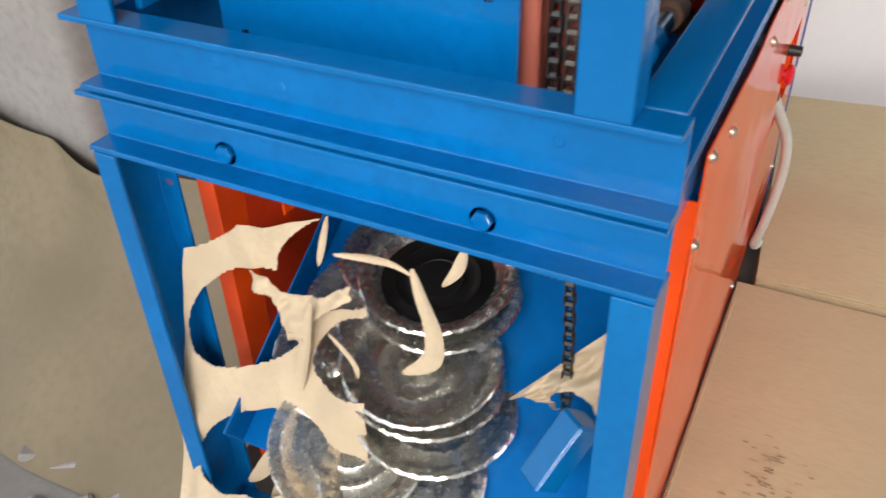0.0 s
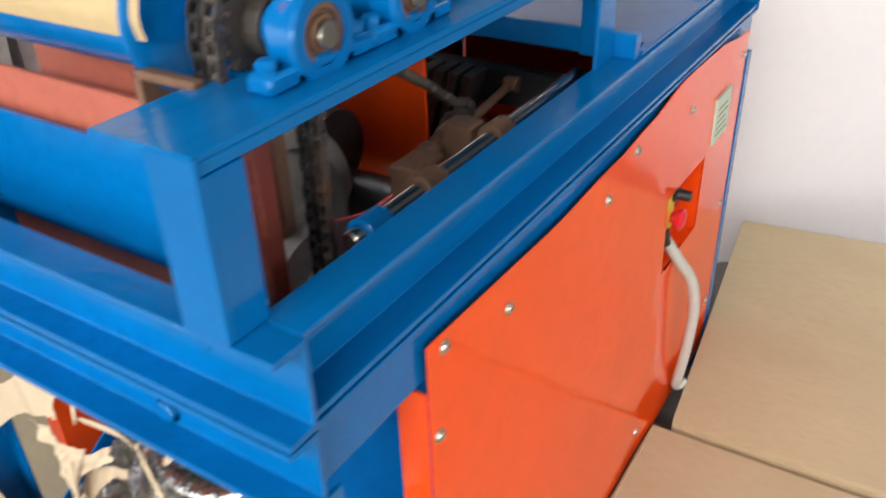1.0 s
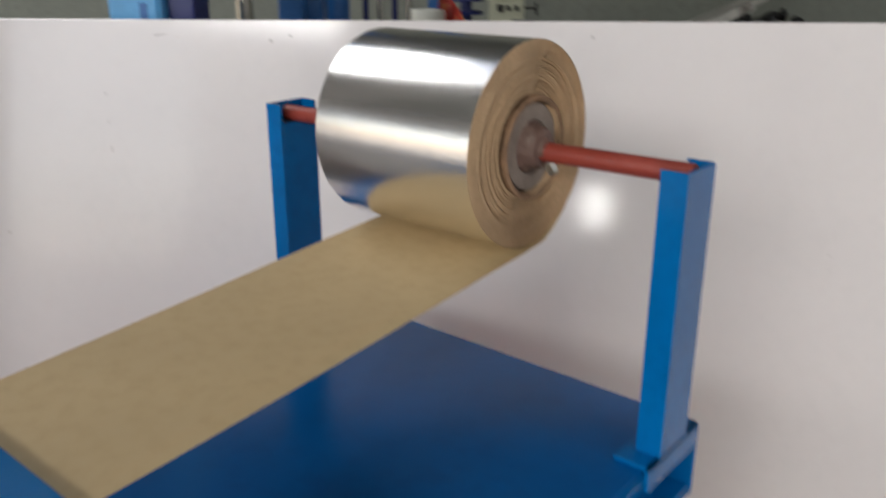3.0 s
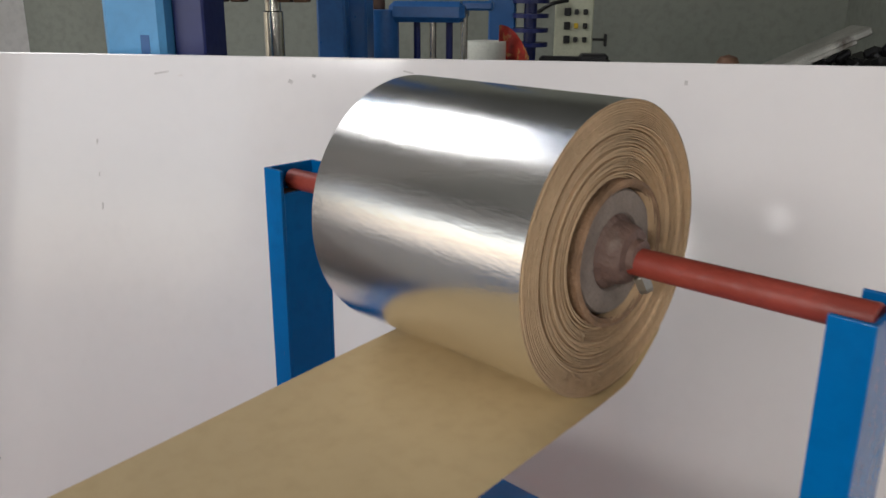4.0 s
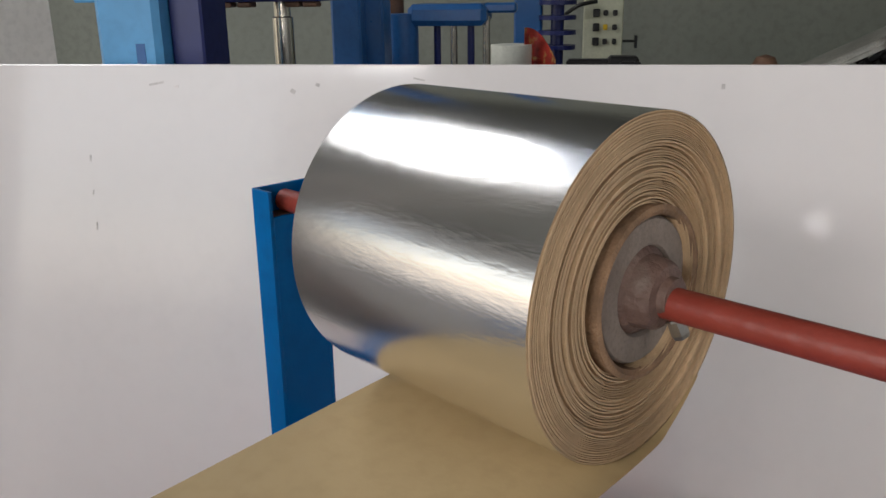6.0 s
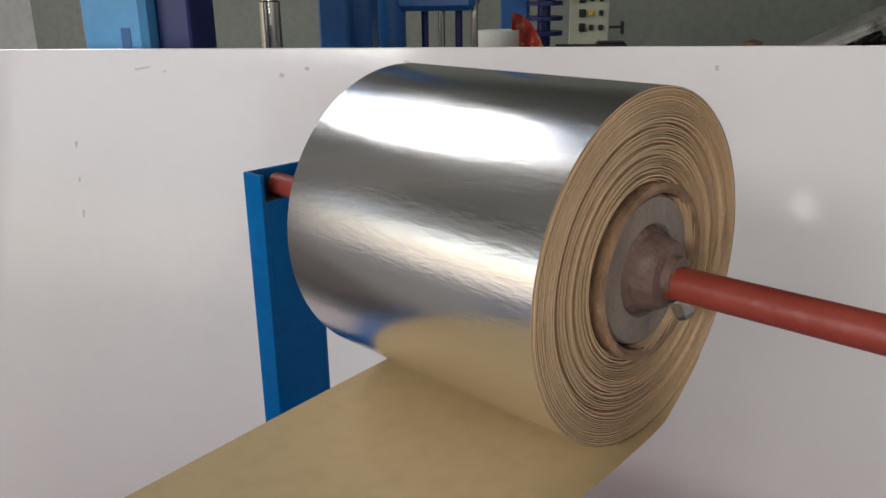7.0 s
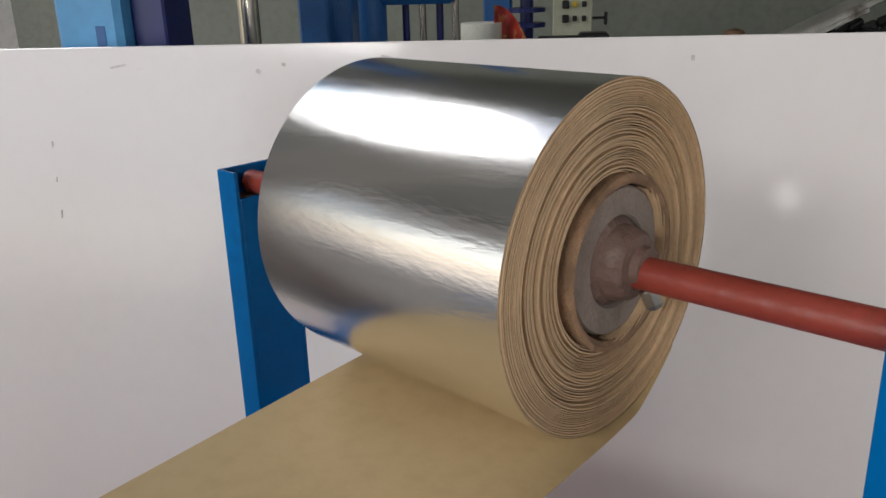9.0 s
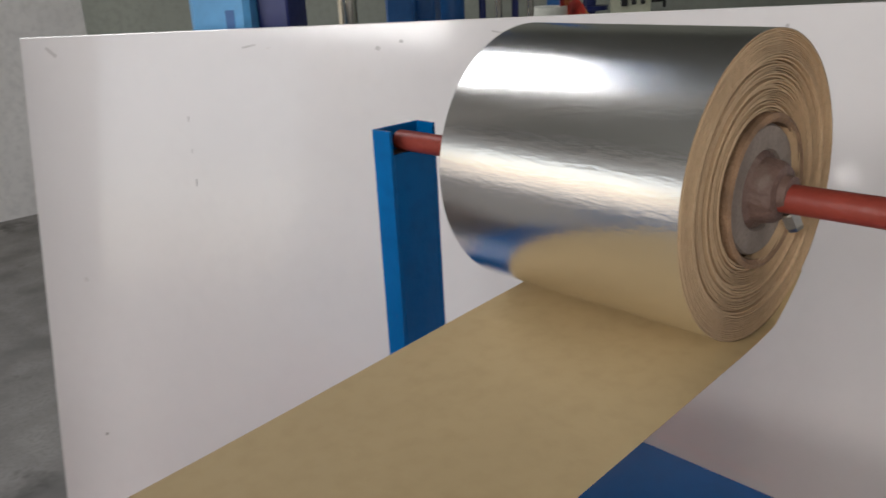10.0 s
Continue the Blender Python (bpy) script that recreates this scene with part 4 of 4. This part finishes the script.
def drape(u, v):
    x = -1.75 + 1.09 * u
    foot = Vector((x, 0.66 - 0.22 * u + 0.03 * math.sin(u * 9), 0.004))
    topz = 0.50 - 0.20 * u + 0.03 * math.sin(u * 7 + 1)
    top = Vector((x + 0.02, 0.90 + 0.12 * max(0, u - 0.6) * 2.5, topz))
    p = foot.lerp(top, v)
    p.y += 0.07 * math.sin(math.pi * v) - 0.025 * abs(math.sin(u * 14 + v * 3)) * v + 0.02 * noise.noise((u * 6, v * 4, 2))
    p.x += 0.02 * noise.noise((u * 5, v * 5, 9))
    return p


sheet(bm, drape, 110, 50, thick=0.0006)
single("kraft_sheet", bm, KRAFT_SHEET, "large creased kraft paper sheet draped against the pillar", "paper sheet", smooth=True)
bm = bmesh.new()
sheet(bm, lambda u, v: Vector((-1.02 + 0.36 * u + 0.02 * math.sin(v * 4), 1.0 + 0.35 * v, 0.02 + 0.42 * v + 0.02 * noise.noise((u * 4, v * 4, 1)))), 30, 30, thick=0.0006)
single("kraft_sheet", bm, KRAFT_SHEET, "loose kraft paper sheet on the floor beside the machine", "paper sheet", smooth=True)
bm = bmesh.new()
rnd = random.Random(8)
for k in range(70):
    x, y = rnd.uniform(-1.5, -0.75), rnd.uniform(0.2, 0.55)
    s = rnd.uniform(0.008, 0.03)
    box(bm, -s, s, -s * 0.7, s * 0.7, -s * 0.3, s * 0.4, s * 0.2, Matrix.Translation((x, y, s * 0.25)) @ pose(0, 0, 0, rnd.uniform(-20, 20), rnd.uniform(-20, 20), rnd.uniform(0, 180)))
tagged(single("floor_rubble", bm, PLASTER, "grey plaster crumbs and chips on the floor", "rubble"), kind="stuff")

# ---- presses and things behind the board ----
def press(u, w, label):
    return thing("hydraulic_press", behind(u, w), label, "press"), TURN_W


root, mm = press(0.238, 0.15, "tall light-blue machine column that the white board leans on")
part("column", boxes((0.238, 0.327, 0.045, 0.16, 0, 1.9), bevel=0.008, m=mm), PRESS_LIGHT, root, "chipped light-blue column")
# The column's side face; navy puts its shade into the colour.
part("column_side", boxes((0.328, 0.374, 0.075, 0.16, 0, 1.9), bevel=0.003, m=mm), PRESS_NAVY, root, "side face of the light-blue column, its shade coloured navy")
part("lug", boxes((0.197, 0.238, 0.07, 0.12, 1.277, 1.287), bevel=0.002, m=mm), PRESS_LIGHT, root)
part("chip", boxes((0.293, 0.306, 0.0442, 0.0452, 1.195, 1.225), bevel=0.0004, m=mm), PRESS_BLUE, root, "dark chipped paint")
part("platen", boxes((0.261, 0.449, 0.36, 0.62, 1.272, 1.42), bevel=0.004, m=mm), PRESS_NAVY, root, "dark upper platen")
for x in (0.281, 0.316, 0.399, 0.429):
    part("clamp", boxes((x - 0.012, x + 0.012, 0.37, 0.40, 1.263, 1.272), bevel=0.002, m=mm), RUST, root)
part("guide_rod", lathe(bmesh.new(), [(0, 0), (0, 0.0180), (0.665, 0.0180), (0.667, 0.0144), (0.72, 0.0144), (0.72, 0)], mm @ Vector((0.361, 0.43, 0.58)), mm @ Vector((0.361, 0.43, 2)), 24), STEEL, root, "bright steel guide rod", smooth=True)
part("column", boxes((0.368, 0.430, 0.70, 0.80, 0, 1.9), bevel=0.005, m=mm), PRESS_BLUE, root)
part("column", boxes((0.416, 0.468, 0.74, 0.82, 0, 1.9), bevel=0.005, m=mm), PRESS_BLUE, root)
part("base", boxes((0.238, 0.475, 0.22, 0.85, 0, 0.6), bevel=0.006, m=mm), PRESS_BLUE, root)

root, mm = press(0.45, 0.95, "smaller blue press with round posts")
part("post", rod(bmesh.new(), mm @ Vector((0.461, 0.95, 0)), mm @ Vector((0.461, 0.95, 1.236)), 0.0415, 24), PRESS_BLUE, root, smooth=True)
part("brown_post", rod(bmesh.new(), mm @ Vector((0.444, 0.97, 1.216)), mm @ Vector((0.444, 0.97, 1.6)), 0.022, 20), RUST, root, "brown round post", smooth=True)
part("head", boxes((0.482, 0.662, 0.920, 1.070, 1.208, 1.256), bevel=0.012, m=mm), PRESS_BLUE, root, "rounded blue press head")
part("arm", boxes((0.652, 0.727, 0.960, 1.000, 1.235, 1.257), bevel=0.005, m=mm), PRESS_BLUE, root)
for x, steel in ((0.542, False), (0.581, True), (0.621, False), (0.657, True)):
    part("guide_rod", rod(bmesh.new(), mm @ Vector((x, 0.980, 0.5)), mm @ Vector((x, 0.980, 1.228)), 0.0085, 14), STEEL if steel else PRESS_NAVY, root, smooth=True)
part("base", boxes((0.419, 0.662, 0.850, 1.150, 0, 0.5), bevel=0.006, m=mm), PRESS_BLUE, root)

root, mm = press(0.654, 1.9, "blue press column with stacked flanges")
part("column", boxes((0.654, 0.748, 1.9, 2.00, 0, 1.9), bevel=0.006, m=mm), PRESS_BLUE, root)
for k in range(4):
    part("flange", lathe(bmesh.new(), [(0, 0), (0, 0.062), (0.014, 0.062), (0.014, 0)], mm @ Vector((0.799, 1.9, 1.09 + 0.048 * k)), mm @ Vector((0.799, 1.9, 3)), 24), PRESS_NAVY, root)
part("spindle_post", rod(bmesh.new(), mm @ Vector((0.799, 1.9, 0)), mm @ Vector((0.799, 1.9, 1.35)), 0.022, 16), PRESS_NAVY, root, smooth=True)

cab = thing("control_cabinet", behind(0.889, 2.5), "cream metal control box with rows of switches", "control box")
part("body", boxes((0.889, 1.045, 2.5, 2.66, 0.0, 1.262), bevel=0.004, m=mm), CREAM, cab)
for r in range(3):
    for c in range(3):
        x, z = 0.939 + 0.0365 * c, 1.079 + 0.0550 * r
        size = 0.013 if c == 0 else 0.009
        part("knob", boxes((x - size, x + size, 2.486, 2.500, z - size * 1.2, z + size * 1.2), bevel=0.003, m=mm), YELLOW if (r, c) == (1, 1) else BLACKPLASTIC, cab)
part("side_knob", boxes((1.096, 1.108, 2.55, 2.58, 1.049, 1.099), (1.045, 1.106, 2.56, 2.57, 1.071, 1.081), bevel=0.002, m=mm), BLACKPLASTIC, cab)
part("cable", tube(bmesh.new(), [mm @ p for p in smooth_path([(0.809, 2.48, 1.179), (0.869, 2.46, 1.219), (0.939, 2.48, 1.234)], 20)], 0.008, 8), BLACKPLASTIC, cab)

TZ = 1.035                                  # top of the table behind the board
wb = thing("work_table", behind(1.2, 1.75), "steel work table behind the white board", "table")
part("tabletop", boxes((0.55, 2.2, 1.35, 1.86, TZ - 0.03, TZ), bevel=0.004, m=mm), DIRTY, wb)
for x in (0.58, 2.13):
    for y in (1.38, 1.78):
        part("leg", boxes((x, x + 0.04, y, y + 0.04, 0, TZ - 0.03), m=mm), PRESS_BLUE, wb)
p = behind(0.669, 1.6, TZ)
single("white_paper_roll", lathe(bmesh.new(), [(0, 0.008), (0, 0.0610), (0.002, 0.0620), (0.0880, 0.0620), (0.0900, 0.0610), (0.0900, 0.008)], p, p + Vector((0, 0, 1)), 32), WHITEPAPER, "small white paper roll standing on the table", "paper roll", smooth=True)
bm = bmesh.new()
o = behind(0.709, 1.58, TZ)
sheet(bm, lambda u, v: o + AL * (0.096 * u) + DE * (0.04 * math.sin(u * 4)) + Vector((0, 0, v * (0.140 - 0.092 * u * u))), 14, 14, thick=0.0008)
single("printed_packet", bm, REDPRINT, "crumpled red and yellow printed film packet standing on the table", "packet", smooth=True)
x0, x1 = 0.835, 1.049
single("dark_tool", boxes((x0, x1 - 0.05, 1.6, 1.65, TZ, TZ + 0.045), (x1 - 0.09, x1, 1.58, 1.65, TZ, TZ + 0.055), (x1 - 0.06, x1 + 0.01, 1.56, 1.6, TZ, TZ + 0.04), bevel=0.008, m=TURN_W), BLACKPLASTIC, "dark hand tool lying on the table", "tool")
bm = lathe(bmesh.new(), [(0, 0), (0, 0.035), (0.02, 0.042), (0.052, 0.026), (0.06, 0)], behind(1.41, 1.6, TZ), behind(1.41, 1.6, 2), 14)
single("clay_lump", bm, RUST, "small brown rounded lump on the table", "lump", smooth=True)
bm = bmesh.new()
tilt = 24.3
m = TURN_W @ Matrix.Translation((1.656, 1.6, 1.110)) @ pose(0, 0, 0, 0, -tilt, 8)
box(bm, -0.155, 0.155, -0.06, 0.06, -0.012, 0.012, 0.005, m)
box(bm, -0.10, 0.10, -0.066, -0.06, -0.018, -0.004, 0.002, m)
single("metal_cover", bm, CASTGREY, "grey metal cover leaning on a heap on the table", "cover")
bm = bmesh.new()
rnd = random.Random(4)
for k in range(44):
    q = Vector((1.826 + rnd.gauss(0, 0.065), 1.69 + rnd.gauss(0, 0.05)))
    c = behind(q.x, q.y, TZ + 0.01 + abs(rnd.gauss(0, 0.03)))
    s = rnd.uniform(0.012, 0.04)
    box(bm, -s, s, -s * 0.6, s * 0.6, -s * 0.4, s * 0.4, s * 0.2, Matrix.Translation(c) @ pose(0, 0, 0, rnd.uniform(-40, 40), rnd.uniform(-40, 40), rnd.uniform(0, 180)))
tagged(single("scrap_heap", bm, BLACKPLASTIC, "heap of black plastic scrap on the table", "scrap heap"), kind="stuff")
